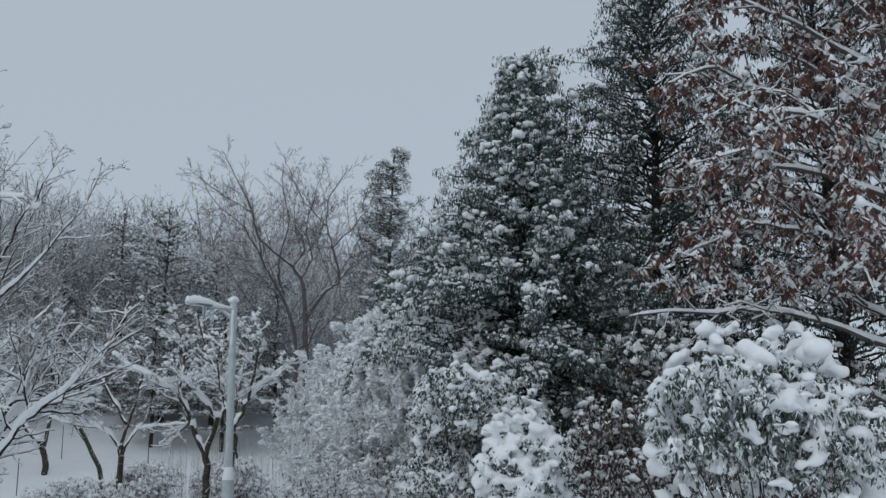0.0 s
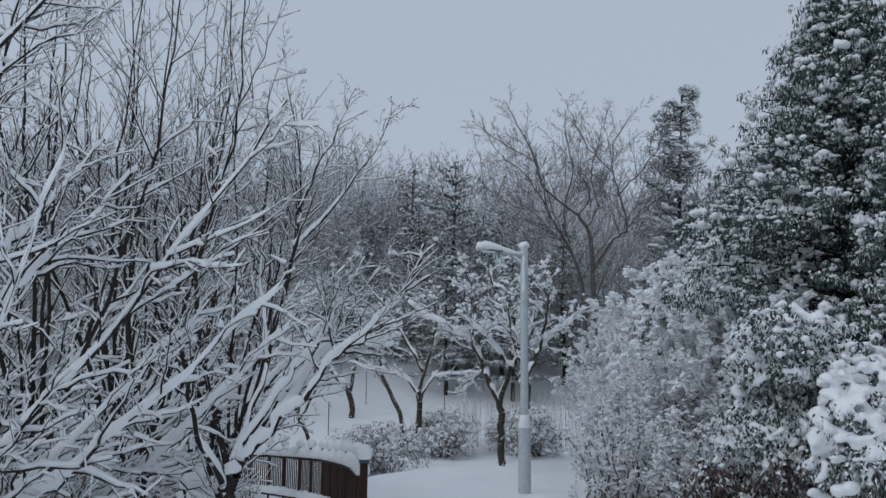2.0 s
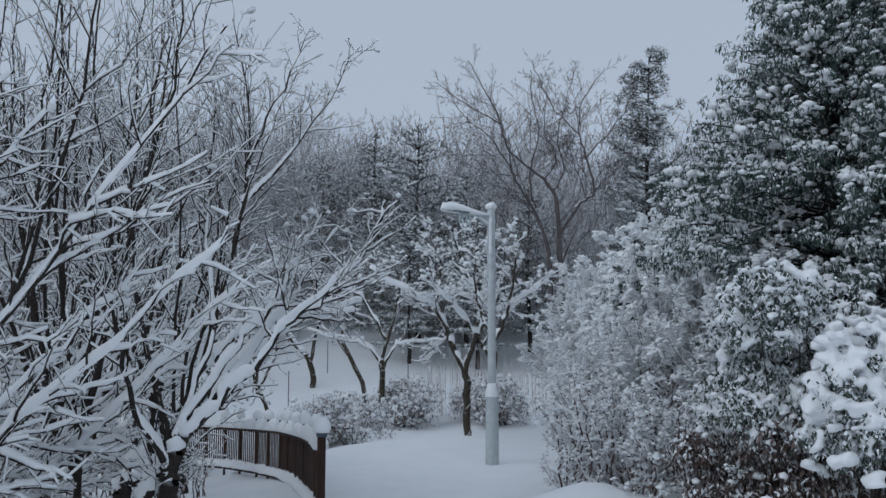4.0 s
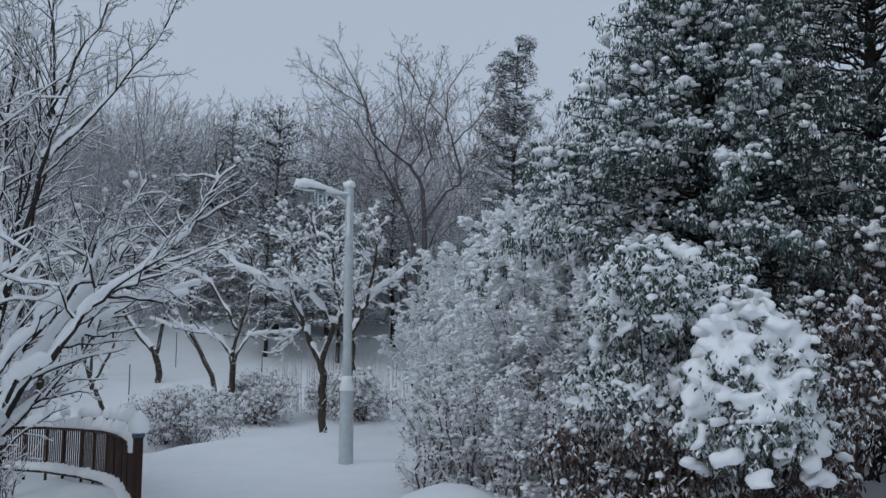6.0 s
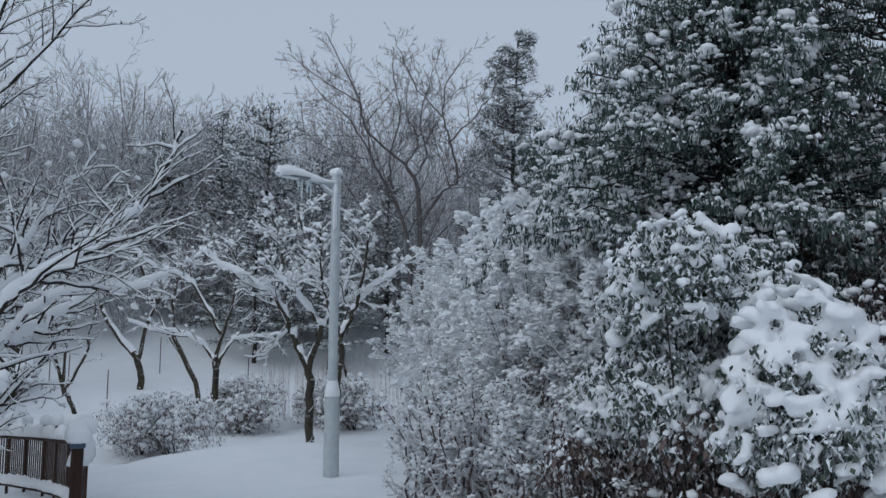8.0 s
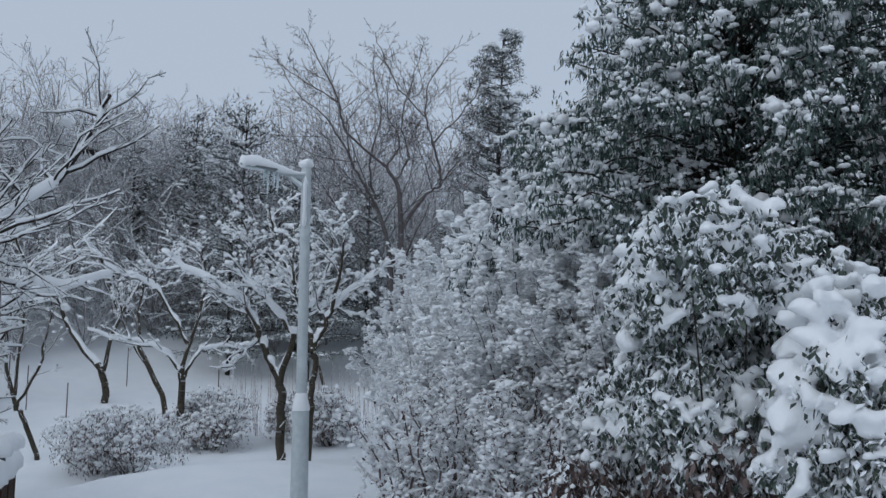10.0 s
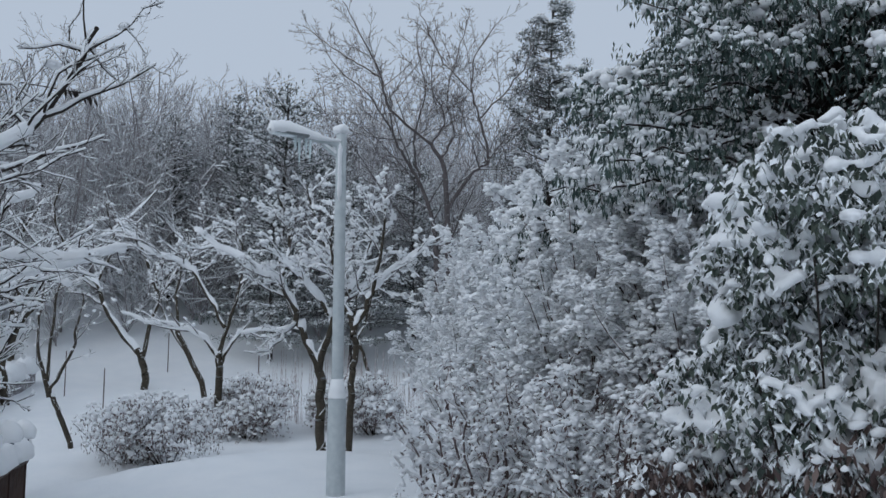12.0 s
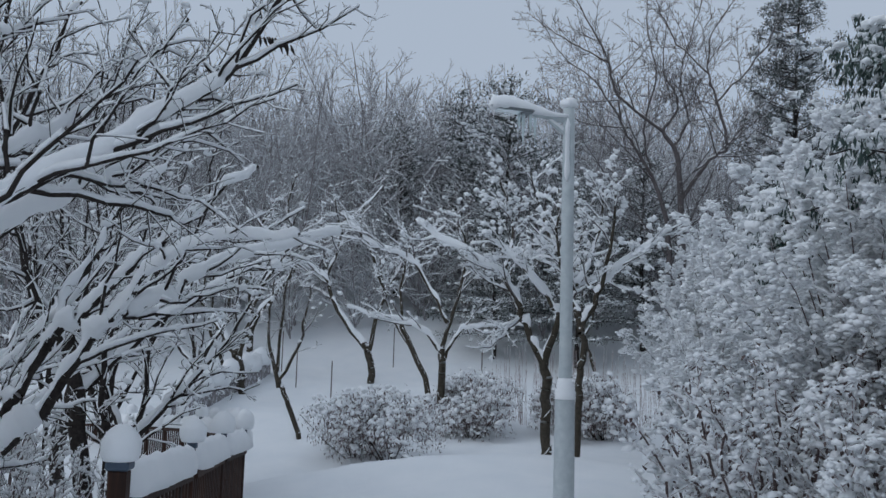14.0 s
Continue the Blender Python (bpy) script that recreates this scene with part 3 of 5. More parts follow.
fir.matrix_basis = pose(-12.2, 35.5, gz(-12.2, 35.5) - 0.7)
for x, y, k, rz in ((-10.4, 36.2, 0.74, 60), (-14.6, 37.0, 0.8, 200), (-1.2, 36.5, 0.8, 20), (-9.3, 34.0, 0.6, 90), (-11.8, 33.6, 0.55, 10), (-8.0, 36.5, 0.7, 300), (-16.5, 36.0, 0.7, 120)):
    plant(fir, x, y, rz, k)

# the big spreading bare tree in front of the wood
rng = np.random.default_rng(41)
limbs = [([(0.15, 0, -0.3), (0.12, 0, 2.2), (0.07, 0, 4.6), (0.01, 0, 6.2), (-0.38, 0, 7.0)], 0.128, 0.053),
         ([(-0.38, 0, 7.0), (-1.55, -0.3, 7.95), (-1.8, -0.4, 8.85), (-2.26, -0.5, 9.85), (-2.91, -0.6, 11.0)], 0.053, 0.010),
         ([(0.0, 0.1, -0.3), (-0.2, 0.15, 3.0), (-0.31, 0.2, 4.6), (-0.66, 0.3, 5.8), (-1.15, 0.3, 6.7), (-1.54, 0.3, 7.5), (-1.6, 0.2, 8.6)], 0.102, 0.016),
         ([(-1.8, -0.4, 8.85), (-2.64, -0.5, 9.3), (-3.52, -0.6, 9.9), (-4.01, -0.6, 10.3)], 0.028, 0.008),
         ([(-0.66, 0.3, 6.2), (-1.53, 0.6, 6.4), (-2.2, 0.8, 6.4), (-2.9, 0.9, 6.7)], 0.028, 0.008),
         ([(-1.25, 0.3, 7.2), (-2.22, 0.4, 7.35), (-3.19, 0.5, 7.8), (-3.9, 0.5, 8.5)], 0.028, 0.008),
         ([(0.12, 0, 5.2), (0.78, -0.2, 6.15), (1.22, -0.3, 6.5), (0.97, -0.4, 7.7), (0.77, -0.4, 8.4), (0.87, -0.3, 9.5), (1.64, -0.2, 10.7)], 0.062, 0.009),
         ([(0.92, -0.4, 7.6), (1.7, -0.5, 8.4), (2.3, -0.5, 9.2), (2.6, -0.5, 10.2)], 0.031, 0.008),
         ([(-0.13, 0, 6.6), (0.25, 0.3, 7.4), (0.04, 0.4, 8.5), (0.28, 0.5, 9.5), (0.66, 0.5, 10.9)], 0.040, 0.008),
         ([(-0.7, 0.3, 6.1), (-0.91, 0.5, 7.2), (-0.59, 0.6, 8.6), (-0.8, 0.7, 9.9), (-0.85, 0.7, 11.0)], 0.037, 0.008),
         ([(-0.38, 0, 7.0), (0.0, -0.3, 7.7), (-0.39, -0.4, 8.7), (-0.21, -0.5, 10.4)], 0.031, 0.008),
         ([(-1.54, 0.3, 7.5), (-2.24, 0.3, 8.55), (-3.12, 0.2, 9.3), (-3.7, 0.2, 10.3)], 0.031, 0.008),
         ([(0.4, 0, 5.9), (1.27, 0.4, 6.7), (1.94, 0.5, 7.3), (2.6, 0.5, 8.2)], 0.031, 0.008),
         ([(0.77, -0.4, 8.4), (-0.01, -0.6, 9.2), (-0.51, -0.7, 10.2), (-0.8, -0.7, 10.9)], 0.025, 0.008)]
root = thing("spreading_bare_tree", (-5.97, 31.9, gz(-5.97, 31.9)), "large dark leafless tree with spreading limbs before the wood", "tree", rz=11.2)
wood_parts(root, rng, grow(rng, limbs, 3, spread=(34, 60), ratio=0.42, kids=6.6, lift=0.0, seg=0.5, rmin=0.0056, thin=0.48, wiggle=0.035, first=0.15, least=1), bark_material("bark_brown", (0.085, 0.074, 0.074), (0.15, 0.135, 0.135), 10, 0.35), 0.5, sides=(8, 4, 3, 3), gap=0.45, snow_to=0)


# ---- forked garden trees on the slope ----
def forked_tree(x, y, rz, seed, limbs, label, snow=2.0, kids=4.0, levels=3, rmin=0.0045, bark=BARK_MOSS, clumps=120, k=1.0, name="forked_tree", spread=(25, 60), lift=0.06, fine=2, ratio=0.42, dust=0.0055, first=0.25, twig_snow=1.0, snow_to=9, plaster=0.9, seg=0.24):
    rng = np.random.default_rng(seed)
    limbs = [(np.asarray(p, float) * k, a, b) for p, a, b in limbs]
    root = thing(name, (x, y, gz(x, y) - 0.05), label, "tree", rz=rz)
    wood_parts(root, rng, grow(rng, limbs, levels, spread=spread, ratio=ratio, kids=kids, seg=seg, rmin=rmin, wiggle=0.13, lift=lift, first=first, thin=0.5), BARK_SOFT if bark is BARK_MOSS else bark, snow, limb_bark=bark, clumps=clumps, clump_size=0.035, fine=fine, dust=dust, twig_snow=twig_snow, snow_to=snow_to, plaster=plaster)
    return root


TB = [([(0, 0, -0.2), (0.02, 0, 0.8), (-0.03, 0, 1.6)], 0.092, 0.08),
      ([(-0.03, 0, 1.55), (-0.35, 0.1, 2.2), (-0.72, 0, 3.0), (-1.5, -0.2, 3.45), (-2.3, 0, 3.95)], 0.08, 0.015),
      ([(-0.03, 0, 1.6), (0.2, -0.2, 2.4), (0.45, -0.1, 2.9), (0.0, 0.2, 3.9), (-0.3, 0.2, 4.9)], 0.07, 0.012),
      ([(0.2, -0.2, 2.4), (-0.5, -0.5, 3.2), (-1.1, -0.6, 3.6)], 0.045, 0.012),
      ([(-0.72, 0, 3.0), (-0.6, 0.3, 4.0), (-0.9, 0.4, 5.0)], 0.045, 0.01),
      ([(0.45, -0.1, 2.9), (0.9, 0.3, 3.7), (1.0, 0.4, 4.8)], 0.045, 0.01)]
forked_tree(-6.35, 22.75, 26, 51, TB, "forked garden tree with mossy trunk and thick snow on its limbs", kids=6.0, levels=3, clumps=900, snow=2.2, dust=0.007)
TB2 = [([(0, 0, -0.2), (0.0, 0, 1.0), (0.08, 0, 1.7), (0.0, 0, 2.3)], 0.062, 0.052),
       ([(0.05, 0, 2.1), (0.35, 0, 2.7), (0.8, 0.1, 3.2), (1.5, -0.1, 3.7)], 0.055, 0.012),
       ([(0.0, 0, 2.3), (-0.3, 0.1, 3.1), (-0.35, 0, 4.3)], 0.045, 0.01),
       ([(0.35, 0, 2.7), (0.5, -0.3, 3.8), (0.45, -0.3, 4.7)], 0.04, 0.01)]
forked_tree(-5.55, 21.98, 26, 52, TB2, "slim forked garden tree with snow in its crotches", kids=6.0, levels=3, clumps=700, snow=2.2, dust=0.007)
TA = [([(0, 0, -0.2), (-0.05, 0, 0.6), (-0.25, 0, 1.1)], 0.1, 0.09),
      ([(-0.2, 0, 1.0), (-1.1, 0, 2.2), (-1.35, 0, 2.8), (-2.6, 0.1, 3.6), (-3.6, 0, 4.7)], 0.08, 0.015),
      ([(-0.1, 0, 0.9), (0.25, 0.1, 2.4), (0.9, 0, 3.4), (1.9, 0, 4.4)], 0.068, 0.012),
      ([(-1.35, 0, 2.8), (-1.0, 0.3, 3.9), (-1.2, 0.3, 5.0)], 0.06, 0.012),
      ([(0.25, 0.1, 2.4), (-0.2, -0.3, 3.8), (-0.9, -0.2, 4.6)], 0.06, 0.012)]
forked_tree(-13.45, 29.2, 26, 53, TA, "low V-forked tree with snow lying along its limbs")
TD = [([(0, 0, -0.2), (0.02, 0, 1.2), (0.0, 0, 1.7)], 0.085, 0.07),
      ([(0.0, 0, 1.4), (0.35, 0, 2.0), (0.8, 0.1, 2.15), (1.7, 0, 2.2)], 0.04, 0.01),
      ([(0.0, 0, 1.6), (-0.5, 0, 2.1), (-1.3, 0.1, 2.3), (-2.0, 0, 2.5)], 0.045, 0.012),
      ([(0.0, 0, 1.7), (0.3, 0, 2.7), (0.45, 0.1, 3.8), (0.1, 0, 4.6)], 0.05, 0.01),
      ([(0.1, 0, 2.2), (-0.6, 0.1, 3.4), (-1.5, 0, 3.8), (-2.2, 0, 4.4)], 0.045, 0.012)]
forked_tree(-9.3, 24.8, 26, 54, TD, "small garden tree with snow-laden level branches")
TD2 = [([(0, 0, -0.2), (-0.25, 0, 0.9), (-0.75, 0, 1.9)], 0.075, 0.06),
       ([(-0.75, 0, 1.9), (-0.8, 0, 3.0), (-0.5, 0.1, 4.2)], 0.045, 0.01),
       ([(-0.5, 0, 1.4), (-1.2, 0.1, 2.6), (-1.3, 0, 3.6)], 0.04, 0.01)]
forked_tree(-10.9, 27.6, 26, 55, TD2, "leaning dark garden tree with snow on the trunk")
TC = [([(0, 0, -0.2), (-0.3, 0, 0.7), (-0.5, 0, 1.05)], 0.052, 0.046),
      ([(-0.5, 0, 1.0), (-0.75, 0, 2.0), (-0.7, 0.1, 3.1)], 0.05, 0.012),
      ([(-0.5, 0, 1.05), (-0.1, 0, 2.0), (0.0, 0.1, 3.0)], 0.045, 0.012),
      ([(-0.55, 0, 1.3), (-0.5, 0.1, 2.6), (-0.35, 0, 3.6)], 0.04, 0.01)]
forked_tree(-11.3, 22.9, 26, 56, TC, "small leaning tree with twin upright limbs in snow", snow=0.8, clumps=60)
for x, y, rz, k, sd in ((-15.2, 26.0, 20, 1.0, 57), (-16.8, 27.5, 70, 1.1, 58), (-18.5, 30.5, 200, 1.1, 59), (-4.2, 28.6, 0, 0.7, 60), (-3.3, 26.2, 190, 0.62, 61), (-8.5, 33.5, 30, 1.0, 62)):
    forked_tree(x, y, rz, sd, TA if sd % 2 else TC, "small snowy garden tree on the slope", k=k, clumps=60)


# ---- evergreens ----
def evergreen(name, x, y, h, rad, seed, label, base=1.2, branches=300, leaf=(0.055, 0.095), cap=(0.03, 0.055), tipcap=1.0, power=0.8, bulge=0.2, mat=LEAF_GREEN, clear=0.0, extra=()):
    """Broad-leaved evergreen: boughs carry rosettes of drooping leaves, each with a cap of snow."""
    rng = np.random.default_rng(seed)
    z0 = gz(x, y)
    wood, green, white = Soup(), Soup(), Soup()
    zs = np.linspace(-0.3, h * 0.97, 14)
    p = np.stack([0.06 * np.sin(zs), 0.06 * np.cos(zs * 0.8), zs], 1)
    rr = 0.16 * (1 - zs / h) + 0.02
    prisms(wood, p[:-1], p[1:], rr[:-1], rr[1:], 8)
    cc, dd = [], []
    fr, ph = rng.normal(size=(5, 3)) * 1.3, rng.random(5) * 6.28
    for i in range(branches):
        f = ((i + rng.random()) / branches) ** 1.15
        z = base + (h - base) * f
        a = i * 2.39996 + rng.normal() * 0.3
        if z < clear and math.cos(a) < -0.2:
            continue
        q = np.array([math.cos(a), math.sin(a), z / h * 3])
        lump = 1 + bulge * np.sin(fr @ q + ph).sum() / 2
        prof = min(1.0, (1 - f) ** power * 1.08) * (0.6 + 0.4 * min(1, f / 0.15))
        ln = max(0.12, rad * prof * lump * (0.62 + 0.46 * rng.random()))
        d = np.array([math.cos(a), math.sin(a), 0.15 + 0.75 * f])
        n = max(3, int(ln / 0.19))
        t = np.linspace(0, 1, n + 1)[:, None]
        pts = np.array([0, 0, z]) + d * ln * t + np.array([0, 0, -0.28 * ln]) * t * t
        pts[1:] += rng.normal(size=(n, 3)) * 0.03
        rb = np.linspace(0.028, 0.008, n + 1)
        prisms(wood, pts[:-1], pts[1:], rb[:-1], rb[1:], 3)
        for k, s in enumerate(pts[1:]):
            if (k + 1) / n < 0.18:
                continue
            m = 4 if (k + 1) / n > 0.55 else 1
            for _ in range(m):
                cc.append(s + rng.normal(size=3) * np.array([0.11, 0.11, 0.07]))
                dd.append(d)
    for ex, ey, ez, er, en in extra:
        for _ in range(en):
            cc.append(np.array([ex, ey, ez]) + unit(rng.normal(size=3)) * er * rng.random() ** 0.4)
            dd.append(np.array([ex, ey, 0.3]))
    cc, dd = np.array(cc), np.array(dd)
    n, k = len(cc), 10
    c = np.repeat(cc, k, 0) + rng.normal(size=(n * k, 3)) * np.array([0.05, 0.05, 0.03])
    a = (np.arange(n * k) * 2.4 + rng.random(n * k))
    ax = np.stack([np.cos(a), np.sin(a), rng.uniform(-3.2, -0.5, n * k)], 1) + np.repeat(unit(dd), k, 0) * 0.3
    leaves(green, rng, c, ax, rng.uniform(*leaf, n * k), rng.uniform(0.02, 0.032, n * k), 0.25)
    # more caps on the west side
    westward = 0.6 + 0.4 * (unit(dd * np.array([1, 1, 0])) @ np.array([-0.9, -0.43, 0]))
    keep = rng.random(n) < 0.7 * tipcap * westward
    m = int(keep.sum())
    size = rng.uniform(*cap, m) * (0.7 + 0.5 * rng.random(m))
    o = rng.normal(size=(m, 2, 3)) * np.array([0.035, 0.035, 0.012])
    blobs(white, rng, (cc[keep][:, None] + o + np.array([0, 0, 0.03])).reshape(-1, 3), np.repeat(size, 2) * rng.uniform(0.6, 1.0, m * 2), 0, 0.75, 0.2)
    # here and there a heavier pillow of several lumps
    big = np.where(rng.random(n) < 0.045 * tipcap * westward)[0]
    o = rng.normal(size=(len(big), 5, 3)) * np.array([0.055, 0.055, 0.03])
    o[..., 2] -= 0.4 * np.hypot(o[..., 0], o[..., 1])
    blobs(white, rng, (cc[big][:, None] + o + np.array([0, 0, 0.05])).reshape(-1, 3), rng.uniform(0.04, 0.085, len(big) * 5), 0, 0.9, 0.15)
    root = thing(name, (x, y, z0), label, "tree" if h > 4 else "shrub")
    part("trunk", wood.mesh("trunk", BARK_DARK), root)
    part("crown", green.mesh("crown", mat, False), root, "dark glossy drooping leaves", "stuff")
    part("snow", white.mesh("crown_snow", SNOW), root, "caps of snow on the leaf tufts", "stuff")
    return root


evergreen("evergreen_tree", 1.1, 16.4, 8.25, 2.85, 71, "tall conical broad-leaved evergreen laden with snow", base=1.9, branches=540, clear=2.75, power=1.0, extra=((-2.3, 1.3, 4.45, 0.4, 100), (-1.9, 0.9, 4.3, 0.5, 120), (-1.5, 0.6, 4.2, 0.5, 110)))
evergreen("evergreen_tree", 3.7, 17.6, 10.4, 3.1, 72, "tallest dark evergreen tree with snowy leaf tufts", base=1.2, branches=400, power=0.6, mat=LEAF_SHADED, tipcap=0.36, extra=((-2.1, -1.2, 8.2, 0.42, 60), (-1.7, -1.0, 7.3, 0.4, 50), (-1.5, -0.9, 6.6, 0.5, 60)))
evergreen("evergreen_tree", 6.6, 16.8, 10.0, 3.1, 74, "dark evergreen tree with snowy tufts behind the oak", base=0.8, branches=230, power=0.45, mat=LEAF_SHADED, tipcap=0.36)
evergreen("young_evergreen_tree", -2.34, 20.4, 3.75, 0.42, 73, "slim young evergreen with large snow caps among bushes", base=1.5, branches=80, cap=(0.06, 0.115), power=0.5, tipcap=0.95)


# ---- snow-laden shrubs ----
def shrub(x, y, r, h, seed, label, tufts=520, cap=(0.05, 0.11), caprate=0.6, heavy=(), mat=LEAF_SHRUB, name="leafy_shrub", low=0.25, group="", leaf=(0.05, 0.085), leafw=(0.026, 0.04), lobes=7, stem=0.014, capdetail=1, lobez=(0.2, 0.78), k=12, lr=(0.42, 0.6)):
    """Many-stemmed shrub: stems to leaf tufts in uneven lobes, snow on the tufts. heavy: extra snow lumps x, y, z, r."""
    rng = np.random.default_rng(seed)
    z0 = gz(x, y)
    wood, green, white = Soup(), Soup(), Soup()
    lob = []
    for i in range(lobes):
        a = i * 6.28 / lobes + rng.random() * 0.7
        q = 0.25 + 0.5 * rng.random()
        lob.append((math.cos(a) * r * q, math.sin(a) * r * q, h * rng.uniform(low + lobez[0], lobez[1]), rng.uniform(*lr) * min(r, h * 0.6)))
    lob.append((0, 0, h * 0.66, 0.5 * min(r, h * 0.55)))
    cc = []
    for i in range(tufts):
        lx, ly, lz, lr = lob[int(rng.integers(0, len(lob)))]
        d = unit(rng.normal(size=3) + np.array([0, 0, 0.35]))
        cc.append(np.array([lx, ly, lz]) + d * lr * rng.random() ** 0.35 * np.array([1, 1, 0.85]))
    cc = np.array(cc)
    cc = cc[cc[:, 2] > h * low * 0.6]
    n = len(cc)
    # stems bend from the foot to a share of the tufts
    pick = rng.choice(n, min(n, 14), False)
    foot = rng.normal(size=(len(pick), 3)) * np.array([0.1, 0.1, 0]) + np.array([0, 0, -0.1])
    mid = foot * 0.4 + cc[pick] * np.array([0.5, 0.5, 0.45]) + rng.normal(size=(len(pick), 3)) * 0.05
    prisms(wood, foot, mid, np.full(len(pick), stem), np.full(len(pick), stem * 0.55), 5)
    prisms(wood, mid, cc[pick], np.full(len(pick), stem * 0.55), np.full(len(pick), 0.006), 3)
    c = np.repeat(cc, k, 0) + rng.normal(size=(n * k, 3)) * 0.045
    a = np.arange(n * k) * 2.4 + rng.random(n * k)
    ax = np.stack([np.cos(a), np.sin(a), rng.uniform(-2.2, -0.1, n * k)], 1)
    leaves(green, rng, c, ax, rng.uniform(*leaf, n * k), rng.uniform(*leafw, n * k), 0.3, capdetail == 0)
    keep = rng.random(n) < caprate
    size = rng.uniform(*cap, keep.sum()) * (0.5 + 0.6 * rng.random(keep.sum()))
    heaps = Soup()
    if capdetail:
        # each cap is a few lumps, later run together with its neighbours
        o = rng.normal(size=(keep.sum(), 3, 3)) * np.array([0.48, 0.48, 0.3]) * size[:, None, None]
        cen = (cc[keep] + np.array([0, 0, 0.03]))[:, None] + o
        blobs(heaps, rng, cen.reshape(-1, 3), np.repeat(size, 3) * rng.uniform(0.5, 0.9, keep.sum() * 3), 0, 0.8, 0.12)
    else:
        blobs(white, rng, cc[keep] + np.array([0, 0, 0.04]), size, 0, 0.85, 0.2)
    for hx, hy, hz, hr in heavy:
        m = 6
        o = rng.normal(size=(m, 3)) * np.array([0.5, 0.5, 0.34]) * hr
        o[:, 2] -= 0.25 * np.hypot(o[:, 0], o[:, 1])
        blobs(heaps, rng, np.array([hx, hy, hz]) + o, hr * rng.uniform(0.42, 0.72, m), 1, 0.95, 0.12)
    root = thing(name, (x, y, z0), label, "shrub", group)
    part("stem", wood.mesh("stem", BARK_DARK), root, "cluster of thin dark stems", "stuff")
    part("foliage", green.mesh("foliage", mat, False), root, "", "stuff")
    if white.n:
        part("snow", white.mesh("shrub_snow", SNOW), root, "rounded heaps of snow on the leaves", "stuff")
    if heaps.n:
        # run the lumps together into soft banks
        heap = part("snow_cover", heaps.mesh("snow_cover", SNOW), root, "soft rounded pillows of snow on the leaves", "stuff")
        fuse = heap.modifiers.new("fuse", "REMESH")
        fuse.mode, fuse.voxel_size, fuse.use_smooth_shade = "VOXEL", 0.027, True
        relax = heap.modifiers.new("relax", "SMOOTH")
        relax.factor, relax.iterations = 0.5, 2
    return root


def buried(r, h, n, lo, hi):
    """Snow lumps all over a small shrub, spread evenly over its dome."""
    rng = np.random.default_rng(17)
    out = []
    for i in range(n):
        f = 0.26 + 0.7 * (i + 0.5) / n
        a = i * 2.4
        w = r * math.sqrt(max(0.05, 1 - (f * 1.02 - 0.3) ** 2 / 0.56)) * 0.74
        out.append((math.cos(a) * w, math.sin(a) * w, h * f, rng.uniform(lo, hi)))
    return out


shrub(0.2, 12.1, 1.15, 2.75, 81, "leafy evergreen shrub heaped with snow beside the path", 1900, cap=(0.05, 0.09), caprate=0.54, low=0.1, lobes=14, lr=(0.3, 0.46), leaf=(0.04, 0.065), k=10, heavy=((-0.55, -0.25, 1.6, 0.1), (-0.35, -0.7, 1.75, 0.09)))
shrub(0.8, 10.95, 0.62, 2.0, 82, "small shrub nearly buried under rounded snow lumps", 700, (0.05, 0.09), 0.6, low=0.16, lr=(0.45, 0.62), leaf=(0.04, 0.065), heavy=buried(0.64, 1.95, 62, 0.06, 0.125))
for x, y, r, h in ((0.35, 11.9, 0.85, 1.15), (-0.5, 12.6, 0.7, 1.0), (1.2, 12.3, 0.8, 1.2)):
    shrub(x, y, r, h, 88, "dark reddish-brown undergrowth beneath the shrub", 380, (0.03, 0.06), 0.18, mat=LEAF_DULL, name="undergrowth_bush", low=0.0, lobez=(0.2, 0.7), k=8, capdetail=0, stem=0.012)
shrub(3.05, 9.6, 1.15, 2.75, 83, "broad evergreen shrub buried under heavy heaps of snow", 1200, (0.045, 0.085), 0.55, heavy=buried(1.3, 2.75, 62, 0.075, 0.165))
shrub(2.0, 13.3, 0.95, 2.5, 84, "reddish-brown leafy bush with patches of snow", 620, (0.03, 0.08), 0.6, mat=LEAF_DULL, name="reddish_bush", low=0.0, capdetail=0, k=9)
shrub(3.9, 14.2, 1.7, 3.3, 86, "reddish-brown leafy bush with patches of snow", 700, (0.04, 0.1), 0.55, mat=LEAF_DULL, name="reddish_bush", low=0.0, capdetail=0, k=9)
shrub(2.7, 15.1, 1.5, 3.4, 89, "reddish-brown leafy bush with patches of snow", 700, (0.04, 0.1), 0.55, mat=LEAF_DULL, name="reddish_bush", low=0.0, capdetail=0, k=9)
shrub(4.6, 12.2, 1.4, 2.6, 85, "reddish-brown leafy bush with patches of snow", 500, (0.04, 0.1), 0.55, mat=LEAF_DULL, name="reddish_bush", low=0.0, capdetail=0, k=9)


